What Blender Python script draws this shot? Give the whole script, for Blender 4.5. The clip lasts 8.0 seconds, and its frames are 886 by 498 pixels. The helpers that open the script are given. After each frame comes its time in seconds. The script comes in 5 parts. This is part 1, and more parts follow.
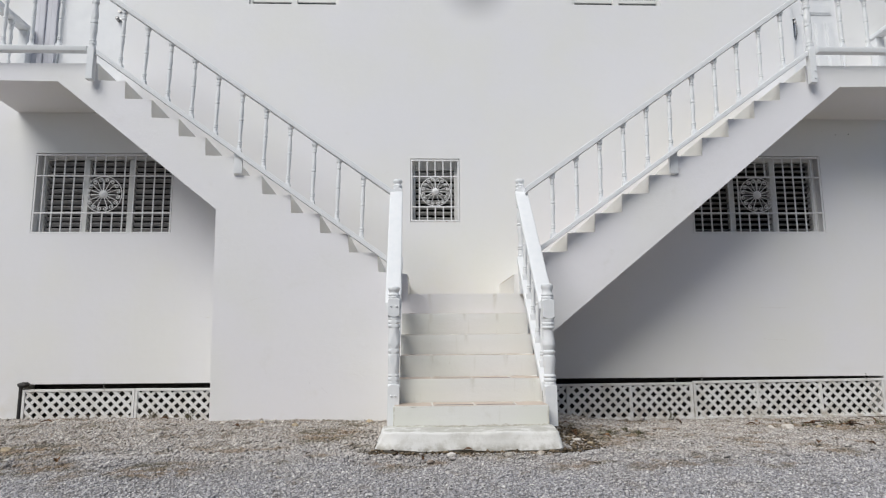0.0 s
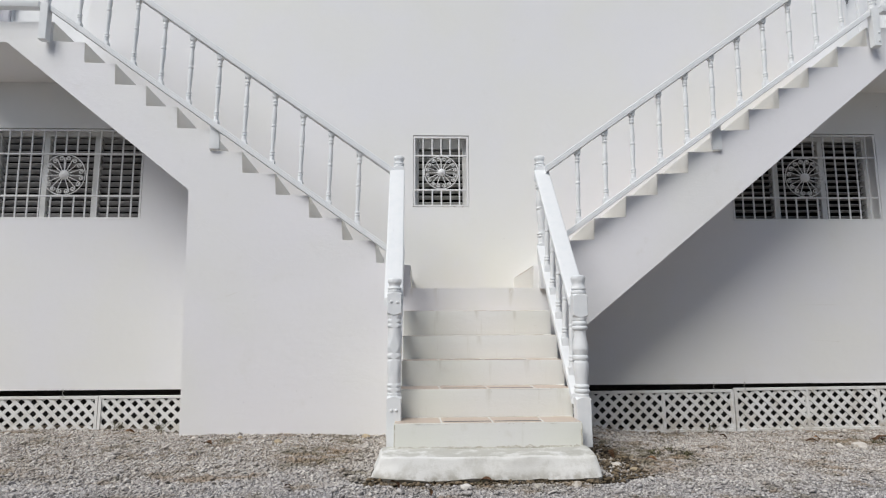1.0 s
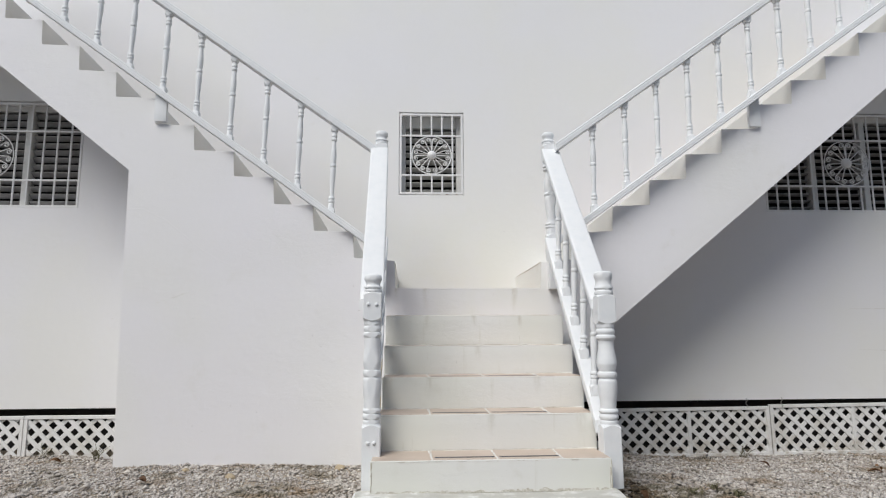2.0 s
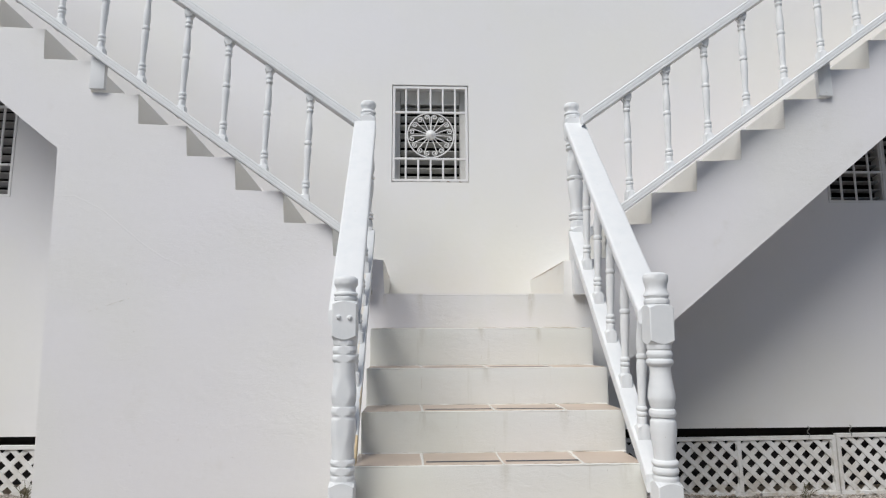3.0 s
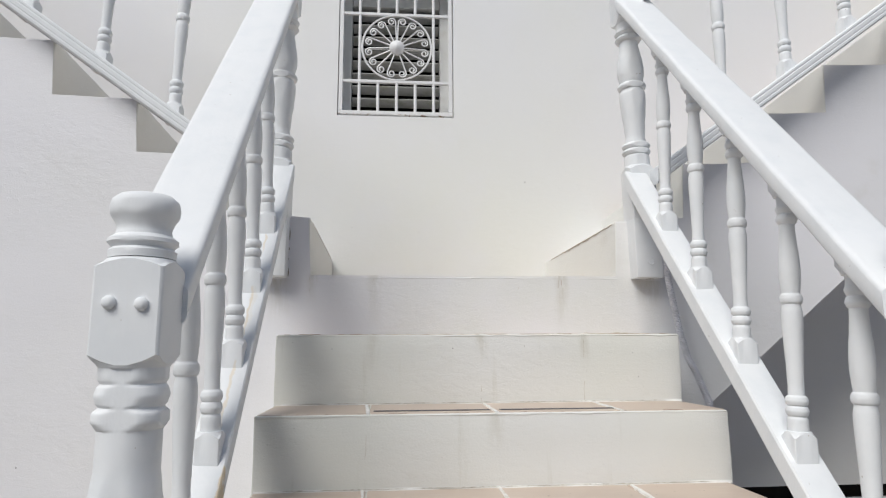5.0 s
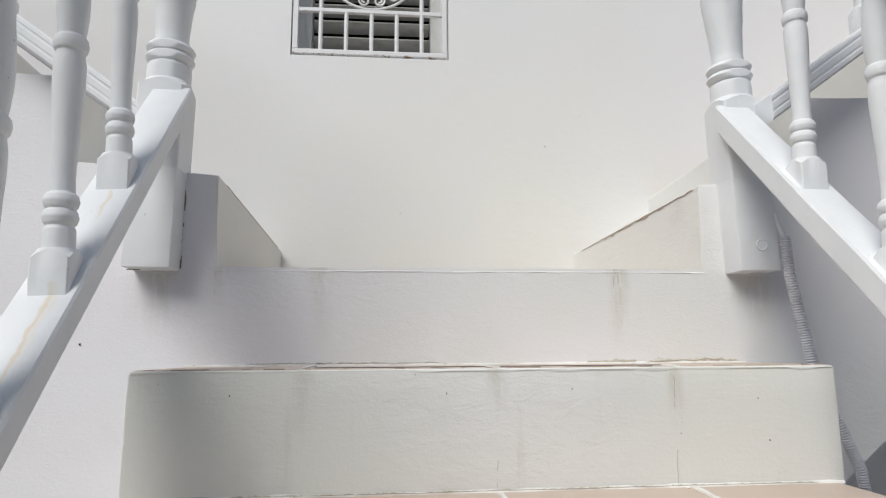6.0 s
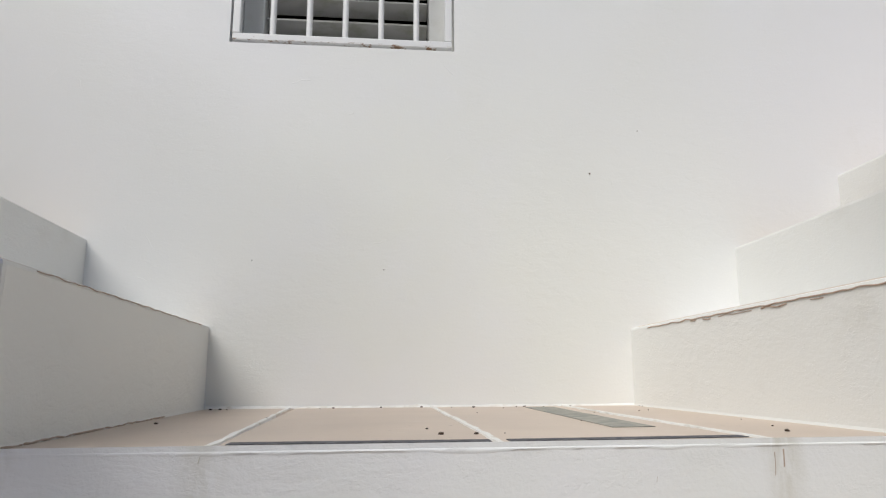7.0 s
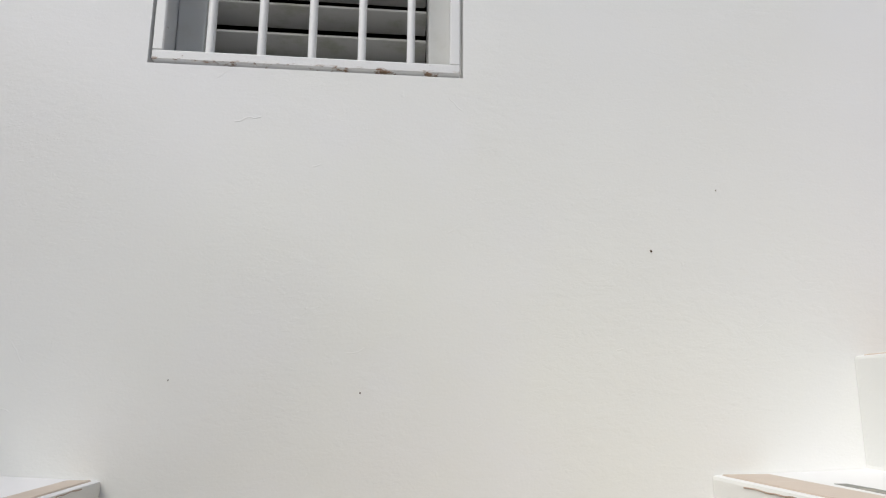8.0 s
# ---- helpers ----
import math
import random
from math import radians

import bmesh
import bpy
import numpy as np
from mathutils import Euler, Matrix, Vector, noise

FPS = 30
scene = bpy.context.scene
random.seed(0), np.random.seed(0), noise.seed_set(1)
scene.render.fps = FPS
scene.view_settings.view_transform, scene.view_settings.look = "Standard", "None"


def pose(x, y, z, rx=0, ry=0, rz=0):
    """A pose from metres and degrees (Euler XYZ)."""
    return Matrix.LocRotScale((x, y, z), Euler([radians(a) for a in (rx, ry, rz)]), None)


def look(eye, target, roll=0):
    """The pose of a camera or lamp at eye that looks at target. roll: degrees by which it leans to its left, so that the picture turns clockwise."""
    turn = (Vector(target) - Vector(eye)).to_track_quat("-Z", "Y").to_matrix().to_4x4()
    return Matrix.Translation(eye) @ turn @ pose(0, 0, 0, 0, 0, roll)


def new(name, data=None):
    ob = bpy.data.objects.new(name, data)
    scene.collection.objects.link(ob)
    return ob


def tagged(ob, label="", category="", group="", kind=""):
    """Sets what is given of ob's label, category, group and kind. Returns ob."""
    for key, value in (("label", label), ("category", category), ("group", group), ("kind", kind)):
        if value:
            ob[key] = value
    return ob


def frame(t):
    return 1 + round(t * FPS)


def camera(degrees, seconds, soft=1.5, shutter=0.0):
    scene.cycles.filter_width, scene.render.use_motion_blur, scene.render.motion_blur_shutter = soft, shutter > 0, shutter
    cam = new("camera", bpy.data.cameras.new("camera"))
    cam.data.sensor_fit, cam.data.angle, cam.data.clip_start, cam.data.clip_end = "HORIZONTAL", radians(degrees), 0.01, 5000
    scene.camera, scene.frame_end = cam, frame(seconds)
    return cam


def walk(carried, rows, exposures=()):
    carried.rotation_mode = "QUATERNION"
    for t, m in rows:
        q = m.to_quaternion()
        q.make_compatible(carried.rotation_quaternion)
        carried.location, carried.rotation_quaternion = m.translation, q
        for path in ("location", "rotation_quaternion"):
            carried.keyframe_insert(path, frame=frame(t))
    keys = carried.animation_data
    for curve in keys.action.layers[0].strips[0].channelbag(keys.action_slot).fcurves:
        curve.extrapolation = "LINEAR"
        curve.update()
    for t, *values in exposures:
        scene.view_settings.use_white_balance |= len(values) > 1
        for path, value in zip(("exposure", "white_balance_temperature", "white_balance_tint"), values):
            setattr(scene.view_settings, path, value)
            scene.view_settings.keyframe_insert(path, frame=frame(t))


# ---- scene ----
cam = camera(71.2, 8.0, soft=1.2)
PATH = [
    (0, (-0.241, -6.487, 0.712), (-0.171, -4.509, 0.998), -0.4),
    (0.5, (-0.271, -6.1, 0.703), (-0.198, -4.121, 0.988), -0.4),
    (1, (-0.282, -5.703, 0.745), (-0.211, -3.723, 1.022), -0.3),
    (1.5, (-0.27, -5.302, 0.764), (-0.172, -3.324, 1.043), -0.4),
    (2.8, (-0.214, -4.27, 0.851), (-0.107, -2.295, 1.151), -0.3),
    (3, (-0.191, -4.115, 0.867), (-0.103, -2.139, 1.161), -0.2),
    (3.5, (-0.212, -3.731, 0.864), (-0.123, -1.756, 1.168), 0.0),
    (4, (-0.199, -3.364, 0.857), (-0.102, -1.391, 1.167), -0.0),
    (4.2, (-0.184, -3.223, 0.871), (-0.086, -1.25, 1.183), 0.1),
    (5.3, (-0.087, -2.476, 0.894), (0.097, -0.511, 1.221), -0.4),
    (5.5, (-0.074, -2.318, 0.898), (0.107, -0.354, 1.232), -0.3),
    (6, (-0.034, -1.963, 0.956), (0.149, 0.002, 1.286), -0.4),
    (6.5, (0.01, -1.643, 1.057), (0.182, 0.321, 1.392), -0.2),
    (6.9, (0.013, -1.431, 1.183), (0.195, 0.534, 1.509), -0.1),
    (7, (0.016, -1.387, 1.21), (0.198, 0.575, 1.552), -0.1),
    (7.5, (0.053, -1.175, 1.309), (0.211, 0.785, 1.674), 0.1),
    (8, (0.044, -1.0, 1.447), (0.231, 0.957, 1.813), 0.4),
]
walk(cam, [(t, look(eye, target, roll)) for t, eye, target, roll in PATH], [(0, 0.0), (5.0, 0.0), (6.5, -0.04), (8, -0.08)])

# ---------------------------------------------------------------- light
world = bpy.data.worlds.new("sky")
scene.world = world
world.use_nodes = True
wn = world.node_tree
sky = wn.nodes.new("ShaderNodeTexSky")
sky.sky_type = "NISHITA"
sky.sun_disc = False
SUN_FROM = Vector((-0.53, -0.74, 1.04)).normalized()
sky.sun_elevation = math.asin(SUN_FROM.z)
sky.sun_rotation = math.atan2(SUN_FROM.x, SUN_FROM.y)
sky.air_density, sky.dust_density, sky.ozone_density = 1.0, 1.5, 1.0
wn.links.new(sky.outputs[0], wn.nodes["Background"].inputs[0])
wn.nodes["Background"].inputs[1].default_value = 0.070

sun_data = bpy.data.lights.new("sun", "SUN")
sun_data.energy = 2.76
sun_data.angle = radians(37)
sun_data.color = (0.995, 0.982, 0.942)
sun = new("sun", sun_data)
sun.matrix_world = look(SUN_FROM * 30, (0, 0, 0))


# ---------------------------------------------------------------- materials
def material(name, color, rough=0.6, metal=0.0):
    m = bpy.data.materials.new(name)
    m.use_nodes = True
    b = m.node_tree.nodes["Principled BSDF"]
    b.inputs["Base Color"].default_value = (*color, 1)
    b.inputs["Roughness"].default_value = rough
    b.inputs["Metallic"].default_value = metal
    return m


class Net:
    """Short hand for building node trees."""

    def __init__(self, m):
        self.t = m.node_tree
        self.b = self.t.nodes["Principled BSDF"]
        self.coord = self.t.nodes.new("ShaderNodeNewGeometry").outputs["Position"]

    def noise(self, scale, detail=4, rough=0.55, stretch=None, distort=0.0):
        n = self.t.nodes.new("ShaderNodeTexNoise")
        n.inputs["Scale"].default_value = scale
        n.inputs["Detail"].default_value = detail
        n.inputs["Roughness"].default_value = rough
        n.inputs["Distortion"].default_value = distort
        src = self.coord
        if stretch:
            v = self.t.nodes.new("ShaderNodeVectorMath")
            v.operation = "MULTIPLY"
            v.inputs[1].default_value = stretch
            self.t.links.new(src, v.inputs[0])
            src = v.outputs[0]
        self.t.links.new(src, n.inputs["Vector"])
        return n.outputs["Fac"]

    def ramp(self, fac, lo, hi):
        n = self.t.nodes.new("ShaderNodeMapRange")
        n.interpolation_type = "SMOOTHSTEP"
        n.inputs["From Min"].default_value = lo
        n.inputs["From Max"].default_value = hi
        self.t.links.new(fac, n.inputs["Value"])
        return n.outputs[0]

    def math(self, op, a, b):
        n = self.t.nodes.new("ShaderNodeMath")
        n.operation = op
        for i, v in enumerate((a, b)):
            if isinstance(v, (int, float)):
                n.inputs[i].default_value = v
            else:
                self.t.links.new(v, n.inputs[i])
        return n.outputs[0]

    def axis(self, which):
        n = self.t.nodes.new("ShaderNodeSeparateXYZ")
        self.t.links.new(self.coord, n.inputs[0])
        return n.outputs[which]

    def mix(self, fac, a, b):
        n = self.t.nodes.new("ShaderNodeMix")
        n.data_type = "RGBA"
        for sock, v in ((n.inputs["Factor"], fac), (n.inputs["A"], a), (n.inputs["B"], b)):
            if isinstance(v, (int, float)):
                sock.default_value = v
            elif isinstance(v, tuple):
                sock.default_value = (*v, 1)
            else:
                self.t.links.new(v, sock)
        return n.outputs["Result"]

    def color(self, c):
        self.t.links.new(c, self.b.inputs["Base Color"])

    def rough(self, r):
        self.t.links.new(r, self.b.inputs["Roughness"])

    def bump(self, height, strength, distance):
        n = self.t.nodes.new("ShaderNodeBump")
        n.inputs["Strength"].default_value = strength
        n.inputs["Distance"].default_value = distance
        self.t.links.new(height, n.inputs["Height"])
        if self.b.inputs["Normal"].is_linked:
            self.t.links.new(self.b.inputs["Normal"].links[0].from_socket, n.inputs["Normal"])
        self.t.links.new(n.outputs[0], self.b.inputs["Normal"])

    def random(self):
        return self.t.nodes.new("ShaderNodeObjectInfo").outputs["Random"]

    def island(self):
        return self.t.nodes.new("ShaderNodeNewGeometry").outputs["Random Per Island"]

    def spot(self, centre, radius):
        """1 inside a soft ball round centre, 0 outside."""
        n = self.t.nodes.new("ShaderNodeVectorMath")
        n.operation = "DISTANCE"
        n.inputs[1].default_value = centre
        self.t.links.new(self.coord, n.inputs[0])
        return self.math("SUBTRACT", 1.0, self.ramp(n.outputs["Value"], 0.0, radius))

    def streak(self, x, z_top, width, length):
        """A ragged stain that runs down from (x, z_top)."""
        wob = self.math("MULTIPLY", self.math("SUBTRACT", self.noise(9, 4, 0.6), 0.5), width * 1.6)
        dx = self.math("ABSOLUTE", self.math("SUBTRACT", self.math("ADD", self.axis(0), wob), x), 0.0)
        across = self.math("SUBTRACT", 1.0, self.ramp(dx, 0.0, width))
        down = self.ramp(self.axis(2), z_top - length, z_top)
        below = self.math("SUBTRACT", 1.0, self.ramp(self.axis(2), z_top - 0.001, z_top))
        return self.math("MULTIPLY", self.math("MULTIPLY", across, down), self.math("MULTIPLY", below, self.ramp(self.noise(40, 4, 0.6, (2.0, 1.0, 0.4)), 0.25, 0.6)))


def plaster(name, base, tint, dirt, dirt_lo=0.62, grain=1.0, lumps=1.0, brushed=0.05):
    m = material(name, base, 0.62)
    k = Net(m)
    big = k.ramp(k.noise(0.9, 3), 0.35, 0.7)
    c = k.mix(big, base, tint)
    fine = k.ramp(k.noise(7, 5, 0.6), dirt_lo, 0.85)
    c = k.mix(k.math("MULTIPLY", fine, 0.35), c, dirt)
    speck = k.ramp(k.noise(95, 2), 0.80, 0.83)
    c = k.mix(k.math("MULTIPLY", speck, 0.55), c, (0.33, 0.29, 0.25))
    k.color(c)
    where = k.ramp(k.noise(1.7, 3), 0.42, 0.68)
    brush = k.math("MULTIPLY", where, k.noise(26, 5, 0.64, (0.7, 0.7, 1.3), 0.6))
    k.bump(k.noise(3.2, 3, 0.5), 0.28 * lumps, 0.02)
    k.bump(brush, 0.26 * grain, 0.004)
    blister = k.math("MULTIPLY", k.ramp(k.noise(48, 2, 0.5), 0.70, 0.78), k.ramp(k.noise(2.3, 2), 0.45, 0.6))
    k.bump(blister, 0.22, 0.0014)
    k.bump(k.noise(210, 3, 0.6), 0.30 * grain, 0.0008)
    k.bump(k.noise(70, 4, 0.65, (0.55, 0.55, 1.6)), 0.13 * grain, 0.0014)
    drag = k.math("MULTIPLY", k.noise(5.5, 4, 0.6, (1.0, 1.0, 16.0), 0.4), k.ramp(k.noise(4.1, 3), 0.40, 0.62))
    k.bump(drag, brushed, 0.0016)
    curl = k.ramp(k.math("ABSOLUTE", k.math("SUBTRACT", k.noise(13, 3, 0.55, (0.7, 0.7, 1.4), 1.2), 0.5), 0.0), 0.0, 0.018)
    k.bump(k.math("MULTIPLY", k.math("SUBTRACT", 1.0, curl), k.ramp(k.noise(2.9, 3), 0.54, 0.70)), 0.09, 0.0014)
    flake = k.math("MULTIPLY", k.ramp(k.noise(31, 6, 0.68, (0.6, 0.6, 1.15), 0.3), 0.53, 0.57), k.ramp(k.noise(3.7, 3), 0.44, 0.62))
    k.bump(flake, 0.12 * grain, 0.0011)
    return m


M_WALL = plaster("wall_paint", (0.80, 0.798, 0.818), (0.80, 0.798, 0.778), (0.70, 0.685, 0.65))
kw = Net(M_WALL)
kw.b = M_WALL.node_tree.nodes["Principled BSDF"]
src = kw.b.inputs["Base Color"].links[0].from_socket
low = kw.math("SUBTRACT", 1.0, kw.ramp(kw.axis(2), -0.1, 0.55))
patch = kw.math("MULTIPLY", low, kw.ramp(kw.noise(3.2, 5, 0.6), 0.42, 0.75))
c = kw.mix(kw.math("MULTIPLY", patch, 0.6), src, (0.62, 0.57, 0.47))
# cream tone by the landing: bounce from the tiles put into the colour
cream = kw.math("MULTIPLY", kw.spot((0.12, 0.0, 1.35), 1.35), kw.ramp(kw.noise(1.4, 4), 0.25, 0.6))
c = kw.mix(kw.math("MULTIPLY", cream, 0.8), c, (0.795, 0.80, 0.735))
# soft-edged grey spot high on the wall
grey_spot = kw.math("MULTIPLY", kw.spot((0.38, 0.0, 4.66), 0.52), 0.85)
c = kw.mix(grey_spot, c, (0.36, 0.36, 0.38))
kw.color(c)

M_STAIR = plaster("stair_paint", (0.80, 0.792, 0.815), (0.79, 0.787, 0.775), (0.66, 0.64, 0.60), 0.58, 2.0, 1.2)
k = Net(M_STAIR)
src = k.b.inputs["Base Color"].links[0].from_socket
# cream patch of aged paint, with reflected light painted in
cream = k.math("MULTIPLY", k.spot((0.30, -0.55, 1.05), 0.75), k.ramp(k.noise(2.2, 4), 0.25, 0.6))
c = k.mix(k.math("MULTIPLY", cream, 0.85), src, (0.765, 0.775, 0.715))
for x, z, w, hgt, amt in ((0.437, 1.125, 0.030, 0.20, 0.55), (-0.160, 1.125, 0.035, 0.20, 0.30), (-0.355, 1.125, 0.025, 0.12, 0.30), (-0.47, 1.11, 0.06, 0.16, 0.35), (0.73, 1.11, 0.06, 0.14, 0.35)):
    c = k.mix(k.math("MULTIPLY", k.streak(x, z, w, hgt), amt), c, (0.50, 0.47, 0.38))
k.color(c)
M_STEP = plaster("step_paint", (0.735, 0.742, 0.685), (0.765, 0.763, 0.745), (0.57, 0.55, 0.47), 0.56, 1.9, 1.1, 0.22)
k = Net(M_STEP)
src = k.b.inputs["Base Color"].links[0].from_socket
drip = k.ramp(k.noise(4.5, 4, 0.6, (6.0, 1.0, 0.5)), 0.60, 0.80)
c = k.mix(k.math("MULTIPLY", drip, 0.30), src, (0.50, 0.48, 0.39))
for x, z, w, hgt, amt in ((0.140, 0.935, 0.022, 0.10, 0.45), (0.432, 0.935, 0.020, 0.12, 0.45), (-0.160, 0.935, 0.030, 0.14, 0.30), (0.138, 0.750, 0.025, 0.12, 0.35), (-0.162, 0.583, 0.03, 0.14, 0.35), (0.43, 0.583, 0.025, 0.12, 0.35), (0.14, 0.415, 0.03, 0.14, 0.35), (0.60, 0.415, 0.04, 0.14, 0.3), (-0.38, 0.583, 0.04, 0.15, 0.3)):
    c = k.mix(k.math("MULTIPLY", k.streak(x, z, w, hgt), amt), c, (0.47, 0.44, 0.36))
k.color(c)

M_RISER = plaster("riser_paint", (0.775, 0.775, 0.74), (0.785, 0.788, 0.76), (0.60, 0.57, 0.50), 0.56, 1.6, 1.0)
M_SLAB = plaster("slab_paint", (0.81, 0.81, 0.79), (0.78, 0.775, 0.745), (0.40, 0.39, 0.34), 0.44, 2.8, 2.4)
M_SLAB.node_tree.nodes["Principled BSDF"].inputs["Roughness"].default_value = 0.92
k = Net(M_SLAB)
src = k.b.inputs["Base Color"].links[0].from_socket
top = k.t.nodes.new("ShaderNodeSeparateXYZ")
k.t.links.new(k.t.nodes.new("ShaderNodeNewGeometry").outputs["Normal"], top.inputs[0])
src = k.mix(k.math("MULTIPLY", k.ramp(k.noise(6, 6, 0.7), 0.48, 0.66), 0.55), src, (0.55, 0.54, 0.49))
wear = k.math("MULTIPLY", k.ramp(top.outputs[2], 0.75, 0.98), k.ramp(k.noise(9, 5, 0.65), 0.30, 0.55))
c = k.mix(k.math("MULTIPLY", wear, 0.75), src, (0.44, 0.43, 0.38))
mud = k.math("MULTIPLY", k.math("SUBTRACT", 1.0, k.ramp(k.axis(2), -0.03, 0.03)), k.ramp(k.noise(12, 4, 0.6), 0.38, 0.62))
c = k.mix(k.math("MULTIPLY", mud, 0.8), c, (0.36, 0.34, 0.29))
k.color(c)

M_WOOD = material("painted_wood", (0.80, 0.815, 0.83), 0.45)
k = Net(M_WOOD)
k.b.inputs["Specular IOR Level"].default_value = 0.32
c = k.mix(k.ramp(k.noise(14, 4), 0.4, 0.75), (0.785, 0.80, 0.812), (0.745, 0.768, 0.785))
c = k.mix(k.math("MULTIPLY", k.ramp(k.noise(70, 2), 0.745, 0.78), 0.6), c, (0.42, 0.38, 0.33))
rust = k.math("MULTIPLY", k.ramp(k.noise(6, 4, 0.65, (3.0, 1.0, 0.6)), 0.74, 0.82), 0.35)
c = k.mix(rust, c, (0.62, 0.50, 0.34))
# thin rusty runs down the bottom rail from the feet of the balusters
on_rail = k.math("SUBTRACT", 1.0, k.ramp(k.math("SUBTRACT", k.axis(2), k.math("MULTIPLY", k.axis(1), 1.16)), 2.394, 2.402))
wander = k.math("MULTIPLY", k.math("SUBTRACT", k.noise(22, 3, 0.6), 0.5), 0.026)
for x_, y_, run_, wide, amt in ((-0.443, -1.166, 0.15, 0.004, 0.38), (-0.438, -1.166, 0.10, 0.009, 0.16), (-0.445, -1.018, 0.06, 0.004, 0.4), (-0.440, -1.316, 0.14, 0.005, 0.4), (-0.415, -1.466, 0.10, 0.006, 0.7), (-0.418, -1.616, 0.16, 0.013, 0.9)):
    dx = k.math("ABSOLUTE", k.math("SUBTRACT", k.math("ADD", k.axis(0), wander), x_), 0.0)
    line_ = k.math("SUBTRACT", 1.0, k.ramp(dx, wide * 0.3, wide))
    span_ = k.math("MULTIPLY", k.ramp(k.axis(1), y_ - run_, y_ - run_ * 0.4), k.math("SUBTRACT", 1.0, k.ramp(k.axis(1), y_ - 0.002, y_ + 0.002)))
    c = k.mix(k.math("MULTIPLY", k.math("MULTIPLY", k.math("MULTIPLY", line_, span_), on_rail), amt), c, (0.66, 0.50, 0.27))
k.color(c)
k.rough(k.ramp(k.noise(20, 3), -1.0, 1.4))
k.bump(k.noise(38, 3, 0.5, (1, 1, 0.35)), 0.55, 0.0028)
k.bump(k.noise(150, 2), 0.22, 0.0008)

M_IRON = material("painted_iron", (0.80, 0.80, 0.80), 0.4)
k = Net(M_IRON)
rust = k.ramp(k.noise(34, 4, 0.7, (1, 1, 2)), 0.66, 0.72)
c = k.mix(rust, (0.78, 0.78, 0.78), (0.22, 0.10, 0.05))
edge = k.math("SUBTRACT", 1.0, k.ramp(k.axis(2), 1.947, 1.952))
edge = k.math("MULTIPLY", k.math("MULTIPLY", edge, k.ramp(k.spot((-0.09, 0.01, 1.945), 0.34), 0.02, 0.2)), k.ramp(k.noise(22, 5, 0.7, (1, 1, 3)), 0.50, 0.60))
c = k.mix(edge, c, k.mix(k.noise(80), (0.10, 0.055, 0.03), (0.40, 0.22, 0.11)))
k.color(c)
k.bump(k.noise(170, 2), 0.5, 0.0012)

M_FRAME = material("window_frame_paint", (0.66, 0.66, 0.64), 0.5)
k = Net(M_FRAME)
k.color(k.mix(k.ramp(k.noise(16, 5), 0.5, 0.8), (0.78, 0.78, 0.76), (0.70, 0.69, 0.65)))
k.bump(k.noise(60, 3), 0.2, 0.001)

M_LOUVRE = material("louvre_slat", (0.30, 0.30, 0.30), 0.45)
k = Net(M_LOUVRE)
c = k.mix(k.ramp(k.noise(11, 5, 0.65, (1, 1, 4)), 0.50, 0.72), (0.43, 0.425, 0.41), (0.31, 0.31, 0.25))
c = k.mix(k.math("MULTIPLY", k.random(), 0.25), c, (0.60, 0.60, 0.58))
k.color(c)

# darker copy for the side windows: shade under the flights as colour
M_LOUVRE_SHADED = material("dirty_louvre_slat", (0.15, 0.14, 0.135), 0.5)
k = Net(M_LOUVRE_SHADED)
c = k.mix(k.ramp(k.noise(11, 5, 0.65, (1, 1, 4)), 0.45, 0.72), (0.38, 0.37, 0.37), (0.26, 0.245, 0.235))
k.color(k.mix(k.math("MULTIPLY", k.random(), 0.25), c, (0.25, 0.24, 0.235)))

# darkness of the unlit rooms, put into a near-black colour
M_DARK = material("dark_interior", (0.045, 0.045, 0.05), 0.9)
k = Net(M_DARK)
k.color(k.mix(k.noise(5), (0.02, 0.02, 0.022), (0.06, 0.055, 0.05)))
# near-black: shade of the void under the wall; also black pipe and tar
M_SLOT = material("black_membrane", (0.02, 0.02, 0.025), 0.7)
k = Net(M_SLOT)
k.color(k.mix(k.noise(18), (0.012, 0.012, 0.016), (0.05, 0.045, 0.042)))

M_PLASTIC = material("lattice_plastic", (0.74, 0.74, 0.73), 0.42)
k = Net(M_PLASTIC)
c = k.mix(k.ramp(k.noise(5, 5, 0.65), 0.42, 0.72), (0.78, 0.78, 0.77), (0.62, 0.60, 0.56))
splash = k.math("MULTIPLY", k.math("SUBTRACT", 1.0, k.ramp(k.axis(2), -0.12, 0.10)), k.ramp(k.noise(16, 4), 0.42, 0.68))
c = k.mix(k.math("MULTIPLY", splash, 0.6), c, (0.42, 0.36, 0.28))
k.color(c)

M_TILE = material("clay_tile", (0.56, 0.42, 0.33), 0.42)
k = Net(M_TILE)
c = k.mix(k.ramp(k.noise(4, 4), 0.3, 0.75), (0.58, 0.475, 0.39), (0.50, 0.41, 0.335))
c = k.mix(k.math("MULTIPLY", k.random(), 0.3), c, (0.60, 0.50, 0.42))
c = k.mix(k.math("MULTIPLY", k.ramp(k.noise(9, 5, 0.65, (1, 4, 1)), 0.55, 0.8), 0.5), c, (0.66, 0.58, 0.51))
c = k.mix(k.math("MULTIPLY", k.ramp(k.noise(75, 3), 0.70, 0.76), 0.7), c, (0.20, 0.15, 0.11))
k.color(c)
k.bump(k.noise(60, 3), 0.15, 0.001)

M_GROUT = material("white_grout", (0.76, 0.75, 0.71), 0.8)
k = Net(M_GROUT)
k.color(k.mix(k.ramp(k.noise(30, 4), 0.5, 0.75), (0.78, 0.77, 0.74), (0.60, 0.56, 0.49)))
k.bump(k.noise(90, 3), 0.6, 0.002)

